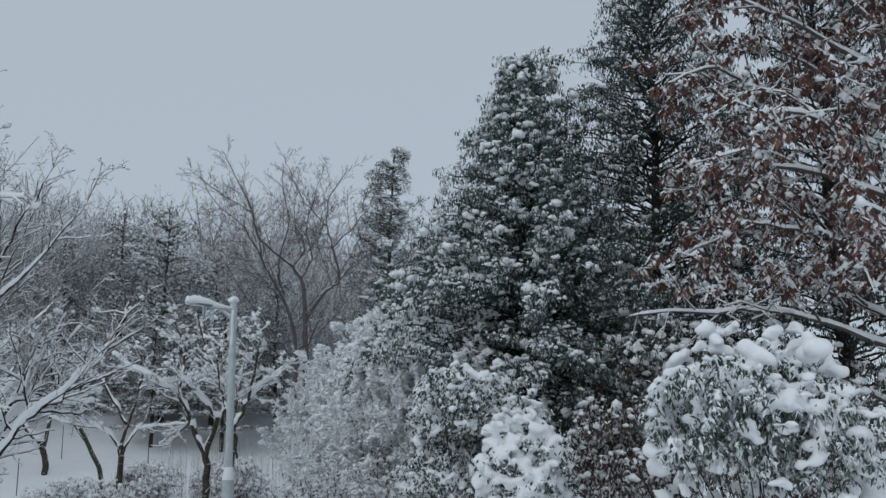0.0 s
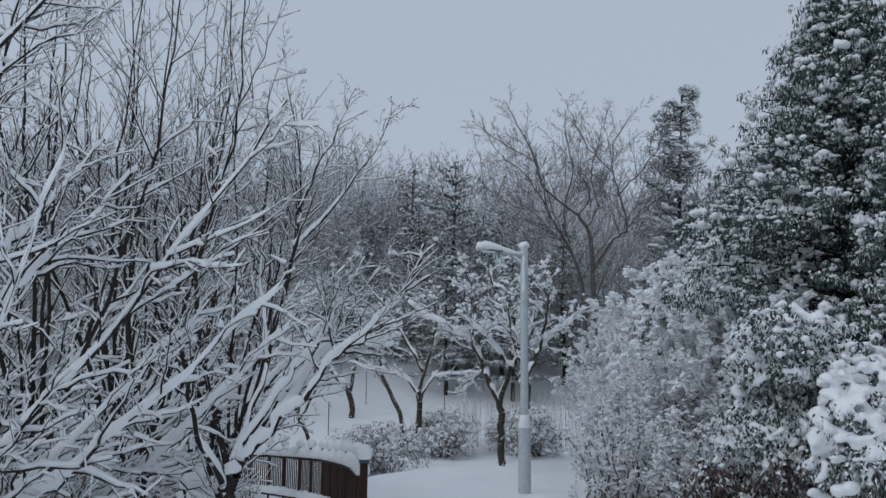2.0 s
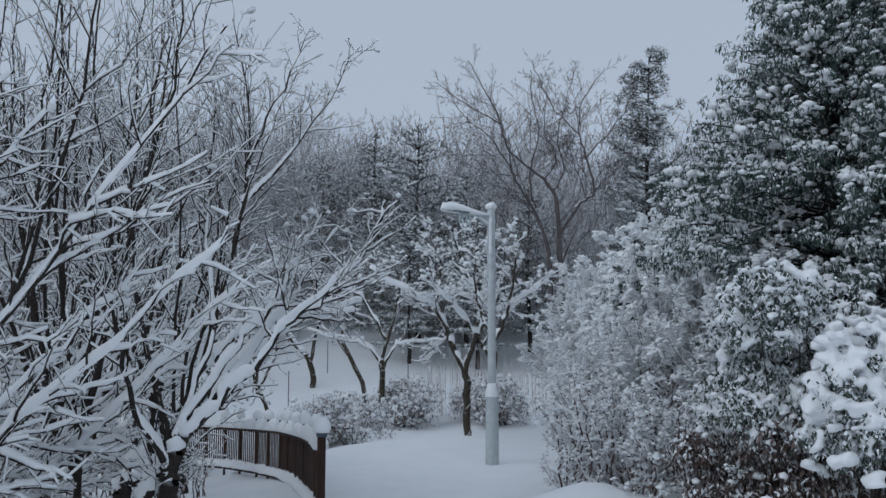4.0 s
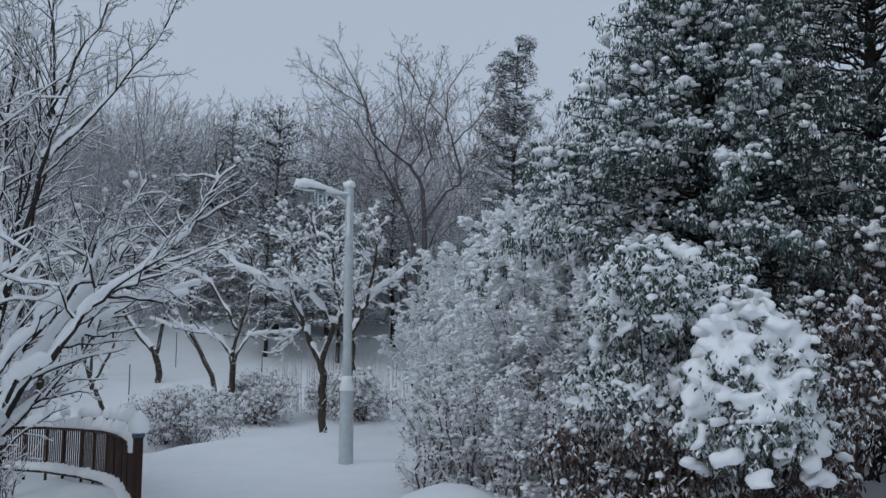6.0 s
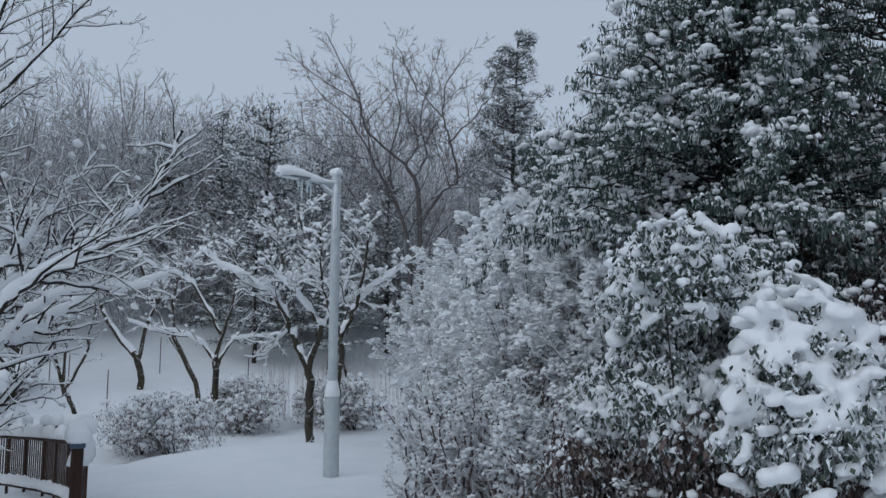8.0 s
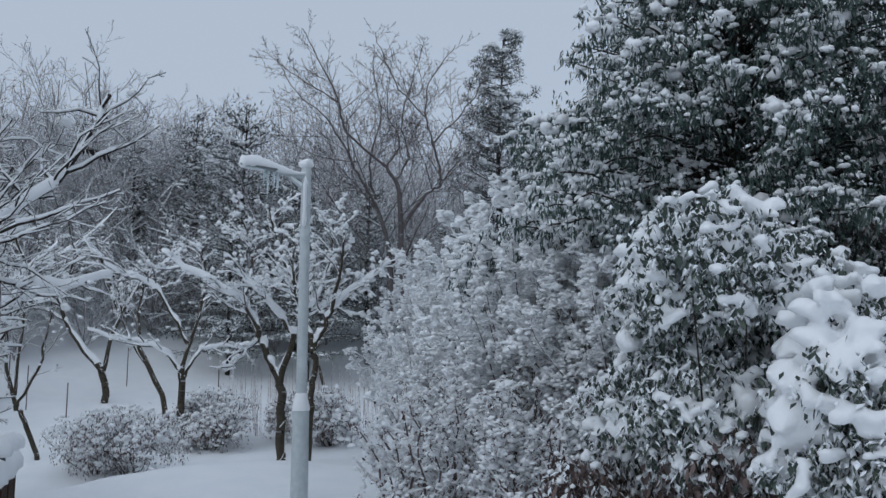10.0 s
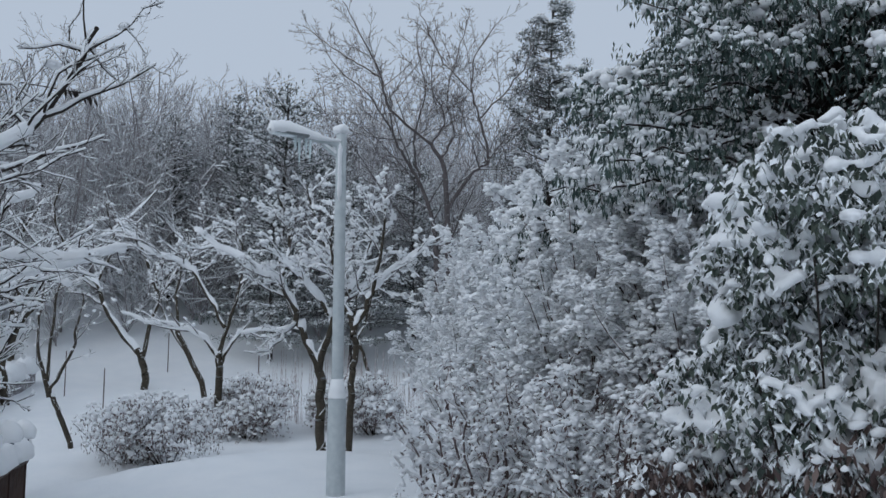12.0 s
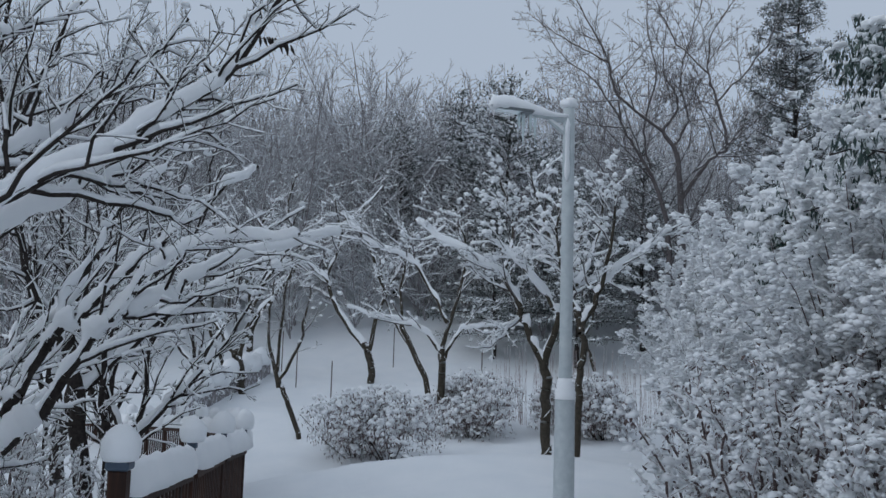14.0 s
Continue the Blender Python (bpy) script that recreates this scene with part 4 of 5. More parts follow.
# ---- twiggy bushes white with snow ----
def twig_bush_form(name, seed, r, h, stems, label, bark, kids=5.0, levels=2, clumps=500, clump=0.05, leafn=0, snow=1.5, rmin=0.004, group="", lift=0.08, leafmat=None, dust=0.0095, base=0.1, first=0.3, pads=0, pad=(0.013, 0.04)):
    rng = np.random.default_rng(seed)
    limbs = []
    for i in range(stems):
        a, k = i * 2.4 + rng.random(), (0.25 + 0.75 * rng.random())
        t = h * (1.02 - 0.45 * k * k) * rng.uniform(0.75, 1.05)
        b = np.array([math.cos(a), math.sin(a), 0.0])
        limbs.append(([b * base * r * (0.3 + k) + np.array([0, 0, -0.15]), b * r * k * max(0.4, base + 0.15) + np.array([0, 0, t * 0.5]), b * r * k + np.array([0, 0, t])], 0.02, rmin))
    segs = grow(rng, limbs, levels, spread=(22, 52), ratio=0.36, kids=kids, wiggle=0.16, lift=lift, seg=0.22, rmin=rmin, first=first, thin=0.4, bare_trunk=False, least=1)
    root = thing(name, (0, 0, 0), label, "bush", group)
    wood_parts(root, rng, segs, bark, snow, trunk_name="stem", limb_name="stem", limb_bark=BARK_STEM, dust=dust, clumps=clumps, clump_size=clump, sides=(4, 3, 3, 3), gap=0.08, snow_sides=3, clump_level=0, bank=False, snow_to=3, snow_label="fluffy snow on every twig", snow_mat=TWIG_SNOW, twig_snow=1.1)
    if pads:
        # pads of snow lying on the outer sprays
        q = segs[1]
        shell = np.where((segs[4] > 0) & (np.hypot(q[:, 0], q[:, 1]) / r + q[:, 2] / h > 0.75))[0]
        so, idx = Soup(), rng.choice(shell, pads)
        blobs(so, rng, q[idx] + rng.normal(size=(pads, 3)) * 0.03 + np.array([0, 0, 0.015]), rng.uniform(*pad, pads), 0, 0.72, 0.2)
        part("snow_pad", so.mesh("snow_pad", SNOW), root, "soft pads of snow on the twig sprays", "stuff")
    if leafn:
        so = Soup()
        idx = rng.integers(0, len(segs[1]), leafn)
        a = rng.random(leafn) * 6.28
        leaves(so, rng, segs[1][idx] + rng.normal(size=(leafn, 3)) * 0.02, np.stack([np.cos(a), np.sin(a), rng.uniform(-0.8, 0.3, leafn)], 1), rng.uniform(0.04, 0.075, leafn), rng.uniform(0.02, 0.035, leafn), 0.3)
        part("foliage", so.mesh("foliage", leafmat or LEAF_RED, False), root, "", "stuff")
    return root


def build_bushes():
    g = "snowy twig bushes beside the path"
    lab = "tall twiggy bush white with snow along every twig"
    forms = [twig_bush_form("twig_bush", 91, 1.7, 4.3, 22, lab, BARK_FROST, 4.0, 3, 900, 0.04, pads=10500, pad=(0.015, 0.046), snow=2.0, group=g, base=0.3, dust=0.008, rmin=0.003), twig_bush_form("twig_bush", 92, 1.5, 3.8, 20, lab, BARK_FROST, 4.0, 3, 900, 0.04, pads=9800, pad=(0.015, 0.046), snow=2.0, group=g, base=0.3, dust=0.008, rmin=0.003)]
    spots = [(-0.6, 17.4, 0.95, 0), (-1.9, 22.2, 1.22, 60), (-3.2, 22.4, 0.9, 120), (-0.6, 20.8, 1.25, 200), (-3.8, 23.8, 0.85, 280), (-2.9, 18.7, 0.6, 30), (-1.25, 16.8, 0.85, 160), (0.3, 15.3, 0.8, 100), (-0.25, 16.0, 0.85, 240)]
    for i, (x, y, k, rz) in enumerate(spots):
        f = forms[i % 2]
        if i < 2:
            f.matrix_basis = pose(x, y, gz(x, y), 0, 0, rz)
            f.scale = (k, k, k)
        else:
            plant(f, x, y, rz, k)
    g2 = "low reddish bushes beside the path"
    lab2 = "low reddish-brown twiggy bush with small leaves and snow"
    low = [twig_bush_form("low_bush", 93, 1.25, 1.65, 22, lab2, BARK_PINK, 5.0, 2, 400, 0.03, 3000, 1.5, pads=1150, pad=(0.012, 0.036), group=g2, dust=0.008, base=0.5, first=0.03), twig_bush_form("low_bush", 94, 1.05, 1.4, 20, lab2, BARK_PINK, 5.0, 2, 400, 0.03, 2900, 1.5, pads=1100, pad=(0.012, 0.036), group=g2, dust=0.008, base=0.5, first=0.03)]
    spots = [(-2.0, 14.9, 1.0, 0), (-0.9, 13.7, 1.0, 40), (-1.1, 15.9, 1.1, 100), (0.2, 14.3, 1.15, 210), (-2.2, 16.6, 1.0, 280), (-0.3, 12.9, 0.8, 320)]
    for i, (x, y, k, rz) in enumerate(spots):
        f = low[i % 2]
        if i < 2:
            f.matrix_basis = pose(x, y, gz(x, y), 0, 0, rz)
        else:
            plant(f, x, y, rz, k)
    g4 = "snowy brush beyond the fence"
    brush = twig_bush_form("brush_bush", 97, 1.2, 1.6, 16, "low tangled brush under fresh snow", BARK_SOFT, 4.5, 2, 160, 0.03, 0, 1.8, group=g4, base=0.5, dust=0.008)
    spots = [(-9.8, 10.0, 1.0, 0), (-6.3, 7.9, 1.1, 150), (-7.6, 9.2, 1.2, 210), (-6.6, 6.0, 1.1, 300), (-9.2, 11.2, 1.2, 20), (-8.7, 14.0, 0.8, 10), (-9.8, 14.6, 1.0, 130), (-8.9, 15.2, 0.7, 220), (-11.0, 16.0, 1.1, 80)]
    for i, (x, y, k, rz) in enumerate(spots):
        if i == 0:
            brush.matrix_basis = pose(x, y, gz(x, y), 0, 0, rz)
        else:
            plant(brush, x, y, rz, k)


build_bushes()
HEDGE = dict(cap=(0.03, 0.07), caprate=0.75, mat=LEAF_RED, name="round_bush", low=0.0, group="round bushes below the garden trees", leaf=(0.045, 0.08), leafw=(0.015, 0.025), lobes=12, stem=0.012, capdetail=0, lobez=(0.14, 0.56), k=6, lr=(0.5, 0.68))
for i, (x, y, r, h) in enumerate(((-8.75, 21.7, 1.1, 1.5), (-9.7, 22.2, 0.9, 1.35), (-8.45, 24.6, 0.85, 1.5), (-9.1, 25.5, 0.8, 1.25), (-6.1, 25.2, 0.8, 1.4), (-6.9, 25.9, 0.85, 1.3))):
    shrub(x, y, r, h, 150 + i, "dense round bush powdered with fresh snow on the slope", 860, **HEDGE)



# ---- oak with brown leaves ----
def build_oak(x, y):
    rng = np.random.default_rng(101)
    limbs = [([(0, 0, -0.3), (0.1, 0, 2.5), (0, 0.1, 5.0), (0.1, 0, 8.5)], 0.2, 0.05)]
    for i in range(36):
        a, z = i * 2.4, 1.6 + i * 0.21
        ln = 3.7 * (1 - 0.3 * i / 36) * rng.uniform(0.8, 1.1)
        b = np.array([math.cos(a), math.sin(a), 0.0])
        limbs.append(([np.array([0, 0, z]), b * ln * 0.35 + np.array([rng.normal() * 0.2, rng.normal() * 0.2, z + 0.45 + i * 0.02]), b * ln * 0.7 + np.array([rng.normal() * 0.25, rng.normal() * 0.25, z + 0.5 + i * 0.05]), b * ln + np.array([0, 0, z + 0.1 + i * 0.07 + rng.normal() * 0.3])], 0.045, 0.01))
    segs = grow(rng, limbs, 3, spread=(30, 60), ratio=0.42, kids=4.2, wiggle=0.16, lift=0.0, seg=0.3, rmin=0.005, least=1)
    root = thing("oak_tree", (x, y, gz(x, y)), "oak tree keeping rust-brown dead leaves under snow", "tree")
    wood_parts(root, rng, segs, BARK_SOFT, 1.2, clumps=4500, clump_size=0.045, clump_level=3, dust=0.006, plaster=0.1)
    so = Soup()
    ok = np.where((segs[4] > 0) & (segs[1][:, 2] > 3.3))[0]
    n = 4600 * 9
    idx = np.repeat(rng.choice(ok, 4600), 9)
    a = rng.random(n) * 6.28
    leaves(so, rng, segs[1][idx] + rng.normal(size=(n, 3)) * np.array([0.05, 0.05, 0.03]), np.stack([np.cos(a) * 0.6, np.sin(a) * 0.6, rng.uniform(-1, 0.0, n)], 1), rng.uniform(0.08, 0.14, n), rng.uniform(0.04, 0.065, n), 0.3)
    part("foliage", so.mesh("foliage", LEAF_BROWN, False), root, "curled rust-brown dead leaves", "stuff")


build_oak(5.9, 12.4)


# ---- near trees on the west side ----
NL1 = [([(0, 0, -0.2), (0.02, 0.02, 0.6), (0.1, 0.1, 1.2)], 0.10, 0.085),
       ([(0.08, 0.1, 1.15), (0.45, 0.55, 1.7), (0.74, 0.98, 2.27), (1.11, 1.85, 2.97), (1.3, 2.2, 3.7)], 0.044, 0.014),
       ([(0.3, 0.4, 1.5), (0.26, 1.55, 2.3), (0.25, 2.2, 2.75), (0.4, 2.9, 3.5)], 0.04, 0.009),
       ([(0.1, 0.1, 1.2), (0.3, 0.7, 2.0), (0.46, 1.2, 2.5), (0.31, 1.8, 2.9), (0.4, 2.4, 3.6)], 0.038, 0.008),
       ([(0.05, 0.05, 1.15), (0.1, 0.6, 2.2), (0.2, 0.9, 3.6), (0.2, 1.0, 4.3), (-0.1, 1.1, 5.6)], 0.034, 0.005),
       ([(0.2, 0.95, 3.9), (0.45, 1.1, 4.6), (0.7, 1.4, 5.5)], 0.02, 0.004),
       ([(0.2, 0.9, 3.5), (0.7, 1.2, 4.2), (1.2, 1.6, 5.3)], 0.022, 0.004),
       ([(0.1, 0.6, 2.2), (-0.4, 1.2, 3.4), (-0.6, 1.6, 5.0)], 0.035, 0.006),
       ([(0, 0.05, 1.1), (-0.5, 0.1, 2.6), (-0.6, 0.2, 4.0), (-0.4, 0.4, 5.2)], 0.035, 0.007),
       ([(0, 0, 0.9), (0.1, -0.6, 1.5), (0.1, -1.0, 2.4), (0.2, -1.2, 3.6)], 0.036, 0.007),
       ([(-0.2, -0.04, -0.2), (-0.25, 0, 0.5), (-0.12, 0.04, 0.78), (-0.24, 0.1, 1.2), (-0.3, 0.2, 1.9)], 0.075, 0.03)]
forked_tree(-5.3, 9.6, 0, 111, NL1, "dark leafless tree with thick snow along its leaning limbs", snow=2.5, kids=9.0, levels=3, bark=BARK_DARK, clumps=60, rmin=0.0017, name="leaning_tree", spread=(28, 58), lift=0.03, seg=0.13, fine=4, ratio=0.34, dust=0.0036, first=0.42, twig_snow=0.7, snow_to=2, plaster=0.75)

forked_tree(-4.8, 4.5, 8, 112, NL1[:1] + NL1[2:], "dark leafless tree with thick snow along its leaning limbs", snow=2.6, kids=8.0, levels=3, bark=BARK_DARK, clumps=60, rmin=0.0018, name="leaning_tree", spread=(28, 58), lift=0.03, seg=0.13, fine=4, ratio=0.34, dust=0.003, first=0.35, twig_snow=0.75, snow_to=2, plaster=0.75)
NL4 = [([(0, 0, -0.4), (-0.05, 0, 0.3), (0.05, 0.05, 0.75)], 0.13, 0.11),
       ([(0.0, 0.0, 0.5), (0.45, 0.38, 1.0), (0.72, 0.62, 1.35), (1.0, 0.98, 2.05), (1.3, 1.23, 2.3), (1.62, 1.8, 2.7), (2.2, 2.6, 3.0)], 0.075, 0.014),
       ([(0, 0.05, 0.65), (0.21, 0.7, 1.27), (0.45, 0.9, 1.9), (0.71, 1.17, 2.25), (1.08, 1.57, 2.9), (1.5, 2.2, 3.6)], 0.07, 0.014),
       ([(1.0, 0.98, 2.05), (1.5, 0.9, 2.5), (2.0, 1.0, 2.75), (2.7, 1.2, 2.8)], 0.035, 0.01),
       ([(0.05, 0.05, 0.75), (-0.2, 0.5, 2.2), (-0.1, 0.8, 3.6), (0.2, 1.2, 5.0)], 0.07, 0.012),
       ([(0.45, 0.9, 1.9), (0.3, 1.6, 3.0), (0.5, 2.4, 3.9)], 0.045, 0.01)]
forked_tree(-7.9, 12.5, 0, 113, NL4, "old dark tree with deep snow along its low limbs", snow=2.5, kids=5.0, levels=3, bark=BARK_DARK, clumps=40, rmin=0.0019, name="leaning_tree", spread=(28, 58), lift=0.03, seg=0.14, fine=4, ratio=0.34, dust=0.0045, first=0.4, twig_snow=0.8, snow_to=2, plaster=0.85)


def pod_bunch(parent_at):
    """A bunch of dry dark pods hanging from a twig."""
    rng = np.random.default_rng(5)
    n = 11
    root = thing("pod_bunch", parent_at, "bunch of dry dark pods hanging from a bare twig", "seed pods", rz=25)
    so = Soup()
    prisms(so, np.array([[-0.25, 0, 0.02]]), np.array([[0.17, 0, -0.03]]), np.array([0.004]), np.array([0.003]), 4)
    part("stalk", so.mesh("stalk", BARK_DARK), root)
    for i in range(n):
        f = i / (n - 1)
        p = np.array([[0.16 * f, rng.normal() * 0.01, -0.04 * f * f]])
        q = p + np.array([[rng.normal() * 0.01 + 0.02, rng.normal() * 0.01, -rng.uniform(0.05, 0.085)]])
        so = Soup()
        prisms(so, p, (p + q) / 2, np.array([0.003]), np.array([0.009]), 5)
        prisms(so, (p + q) / 2, q, np.array([0.009]), np.array([0.002]), 5)
        part("pod", so.mesh("pod", BARK_DARK), root)


pod_bunch((-4.12, 11.69, 3.24))


def whip_tree(x, y, seed, h, label, stems=5, rz=0, snow=2.4, kids=5.2):
    """Small tree with steep, whip-like shoots."""
    rng = np.random.default_rng(seed)
    limbs = [([(0, 0, -0.2), (0.04, 0, h * 0.3), (-0.03, 0.05, h * 0.65), (0.05, 0.1, h)], 0.03, 0.004)]
    for i in range(stems):
        a = i * 6.28 / stems + rng.random()
        w = h * rng.uniform(0.08, 0.24)
        limbs.append(([(0, 0, h * rng.uniform(0.08, 0.2)), (math.cos(a) * w * 0.7, math.sin(a) * w * 0.7, h * 0.45), (math.cos(a) * w + rng.normal() * 0.15, math.sin(a) * w + rng.normal() * 0.15, h * 0.68), (math.cos(a) * w * 1.1, math.sin(a) * w * 1.1, h * rng.uniform(0.85, 1.05))], 0.028, 0.0035))
    root = thing("whip_tree", (x, y, gz(x, y) - 0.05), label, "tree", rz=rz)
    wood_parts(root, rng, grow(rng, limbs, 3, spread=(20, 50), ratio=0.3, kids=kids, seg=0.22, rmin=0.0026, wiggle=0.09, lift=0.04, least=1), BARK_DARK, snow, clumps=0, snow_to=2, gap=0.2, twig_snow=0.9, dust=0.0035, plaster=0.35)
    return root


whips = []
for i, (x, y, h) in enumerate(((-6.7, 10.1, 7.8), (-6.6, 8.4, 7.2), (-7.6, 10.8, 7.8), (-6.4, 6.4, 6.6), (-6.1, 10.9, 5.4), (-8.6, 12.4, 6.4), (-9.6, 9.8, 6.4), (-8.2, 8.6, 6.2), (-11.5, 13.2, 6.4))):
    whips.append(whip_tree(x, y, 120 + i, h, "bare small tree with steep whip-like shoots and snow", 5, 40 * i))
for x, y, k, rz in ((-11.0, 17.6, 1.05, 100), (-12.6, 18.0, 1.0, 190), (-10.8, 14.4, 1.1, 280)):
    plant(whips[int(abs(x * 7)) % 4], x, y, rz, k)


def bough_tree(x, y, seed, h, boughs, toward, label):
    """Low-forking small tree whose long boughs rise and bend outward under snow."""
    rng = np.random.default_rng(seed)
    limbs = [([(0, 0, -0.2), (0.02, 0, 0.45)], 0.07, 0.06)]
    for i in range(boughs):
        a = radians(toward) + (i / (boughs - 1) - 0.5) * 3.6 + rng.normal() * 0.15
        w, t = h * rng.uniform(0.5, 0.85), h * rng.uniform(0.62, 1.0)
        b = np.array([math.cos(a), math.sin(a), 0.0])
        side = np.array([-b[1], b[0], 0]) * rng.normal() * 0.25
        limbs.append(([np.array([0, 0, 0.3 + 0.15 * rng.random()]), b * w * 0.3 + np.array([0, 0, t * 0.34]), b * w * 0.66 + side + np.array([0, 0, t * 0.66]), b * w + side * 1.5 + np.array([0, 0, t])], 0.036, 0.006))
    root = thing("bough_tree", (x, y, gz(x, y) - 0.05), label, "tree")
    wood_parts(root, rng, grow(rng, limbs, 3, spread=(26, 56), ratio=0.32, kids=6.0, seg=0.14, rmin=0.0025, wiggle=0.12, lift=0.02, first=0.15, least=1), BARK_DARK, 2.5, clumps=40, clump_size=0.035, snow_to=2, dust=0.0062, plaster=0.75, fine=3)


for i, (x, y, h, to) in enumerate(((-7.5, 9.3, 4.0, 20), (-6.5, 6.9, 4.2, 30), (-9.9, 12.9, 4.2, 10))):
    bough_tree(x, y, 170 + i, h, 9, to, "dark low-forking tree with long snow-laden boughs")
NL2 = [([(0, 0, -0.3), (-0.2, 0, 1.2), (-0.4, 0, 2.2)], 0.12, 0.09),
       ([(0.22, 0.05, -0.3), (0.2, 0.05, 0.8), (0.05, 0.05, 1.5), (0.0, 0.1, 2.6)], 0.07, 0.03),
       ([(-0.4, 0, 2.2), (-0.2, 0.2, 3.6), (0.5, 0.2, 5.2)], 0.08, 0.012),
       ([(-0.4, 0, 2.2), (-1.0, -0.2, 3.4), (-1.3, 0.2, 5.6)], 0.08, 0.012),
       ([(-0.3, 0, 1.6), (0.5, 0.2, 2.4), (1.4, 0.2, 3.1), (2.2, 0.2, 3.5)], 0.06, 0.012)]
forked_tree(-9.8, 16.25, 26, 131, NL2, "dark-trunked tree behind the fence with snowy limbs", snow=1.6, kids=5.0, levels=3, bark=BARK_DARK, clumps=260)
NL3 = [([(0, 0, -0.3), (0.05, 0, 0.8), (0.1, 0, 1.0)], 0.12, 0.1),
       ([(0.1, 0, 1.0), (0.6, 0, 1.6), (1.3, 0.1, 2.4), (1.8, 0, 3.4)], 0.06, 0.012),
       ([(0.1, 0, 1.0), (-0.25, 0, 1.7), (-0.8, 0.1, 2.6), (-0.9, 0, 4.0)], 0.06, 0.012),
       ([(0.1, 0, 1.0), (0.25, 0.1, 2.0), (0.3, 0, 3.6)], 0.05, 0.012)]
forked_tree(-10.1, 17.0, 26, 132, NL3, "small forked tree standing behind the curved fence", snow=1.6, kids=5.0, levels=3, bark=BARK_DARK, clumps=260)
for i, (x, y, k) in enumerate(((-13.0, 18.6, 1.1), (-15.5, 21.0, 1.2), (-12.2, 16.0, 1.2), (-18.0, 24.0, 1.2), (-14.8, 24.0, 0.9))):
    forked_tree(x, y, 50 * i, 140 + i, NL3, "small forked tree standing in snow beyond the fence", snow=1.2, kids=4.0, levels=3, bark=BARK_DARK, clumps=120, k=k)


# ---- street lamp ----
def build_lamp(x, y):
    z = gz(x, y)
    root = thing("street_lamp", (x, y, z), "pale grey park lamp post with a snow-covered arm and icicles", "street lamp", rz=-143.9 + 180)
    so = Soup()
    ring_sweep(so, [(0, 0, -0.1, 0.118), (0, 0, 1.12, 0.112), (0, 0, 1.16, 0.106), (0, 0, 1.17, 0.06)])
    part("sleeve", so.mesh("sleeve", POLE), root)
    so = Soup()
    ring_sweep(so, [(0, 0, 1.1, 0.074), (0, 0, 2.5, 0.072), (0, 0, 4.40, 0.068), (0, 0, 4.44, 0.05), (0, 0, 4.45, 0.002)])
    part("pole", so.mesh("pole", POLE), root)
    so = Soup()
    prisms(so, np.array([[0, 0, 4.28], [-0.05, 0, 4.12]]), np.array([[-0.42, 0, 4.33], [-0.24, 0, 4.26]]), np.array([0.045, 0.022]), np.array([0.038, 0.022]), 10)
    part("arm", so.mesh("arm", POLE), root)
    bm = bmesh.new()
    bmesh.ops.create_cube(bm, size=1)
    for v in bm.verts:
        k = 0.75 if v.co.x < 0 else 1
        v.co = Vector((-0.68 + v.co.x * 0.5, v.co.y * 0.2 * k, 4.355 + v.co.z * 0.045 * k + v.co.x * -0.04))
    bmesh.ops.bevel(bm, geom=bm.edges[:], offset=0.014, segments=2, affect="EDGES")
    me = bpy.data.meshes.new("lamp_head")
    bm.to_mesh(me)
    bm.free()
    me.materials.append(LAMP_GREY)
    head = part("lamp_head", me, root, "dark grey flat lamp head")
    so = Soup()
    v = [(-0.86, -0.06, 4.345), (-0.58, -0.07, 4.331), (-0.58, 0.07, 4.331), (-0.86, 0.06, 4.345)]
    so.add(v + [(a, b, c - 0.012) for a, b, c in v], [[3, 2, 1, 0], [4, 5, 6, 7], [0, 1, 5, 4], [1, 2, 6, 5], [2, 3, 7, 6], [3, 0, 4, 7]])
    part("glass", so.mesh("glass", ICE, False), head, "frosted glass panel")
    so, rng = Soup(), np.random.default_rng(7)
    t = np.linspace(0, 1, 22)
    line = np.stack([-0.94 + 0.96 * t, 0 * t, 4.375 - 0.055 * t + 0.02 * np.sin(t * 6)], 1)
    ridge(so, rng, line, 0.115 - 0.045 * t, 0.085 + 0.045 * np.sin(t * 4 + 0.8), 0.35, 11, 0.05)
    part("snow", so.mesh("arm_snow", SNOW), root, "ridge of snow along the arm")
    so = Soup()
    blobs(so, rng, [(0, 0, 4.46)], [0.09], 2, 1.0, 0.05, 0.1)
    part("snow_cap", so.mesh("snow_cap", SNOW), root, "knob of snow on the pole top")
    so = Soup()
    zz = np.linspace(3.55, 4.3, 9)
    ridge(so, rng, np.stack([np.full(9, -0.03), np.full(9, -0.055), zz], 1), np.full(9, 0.05), np.full(9, 0.03), 1.0, 8, 0.2)
    part("snow_crust", so.mesh("snow_crust", SNOW), root, "crust of snow stuck to the pole")
    so = Soup()
    ridge(so, rng, np.linspace([-0.26, 0, 4.285], [-0.04, 0, 4.14], 6), np.full(6, 0.03), np.full(6, 0.035), 0.3, 8, 0.1)
    part("snow_strip", so.mesh("snow_strip", SNOW), root)
    so = Soup()
    ring_sweep(so, [(0, 0, 1.14, 0.117), (0, 0, 1.20, 0.116), (0, 0, 1.28, 0.095), (0, 0, 1.37, 0.076), (0, 0, 1.38, 0.05)])
    part("snow_collar", so.mesh("snow_collar", SNOW), root, "cone of snow on the sleeve")
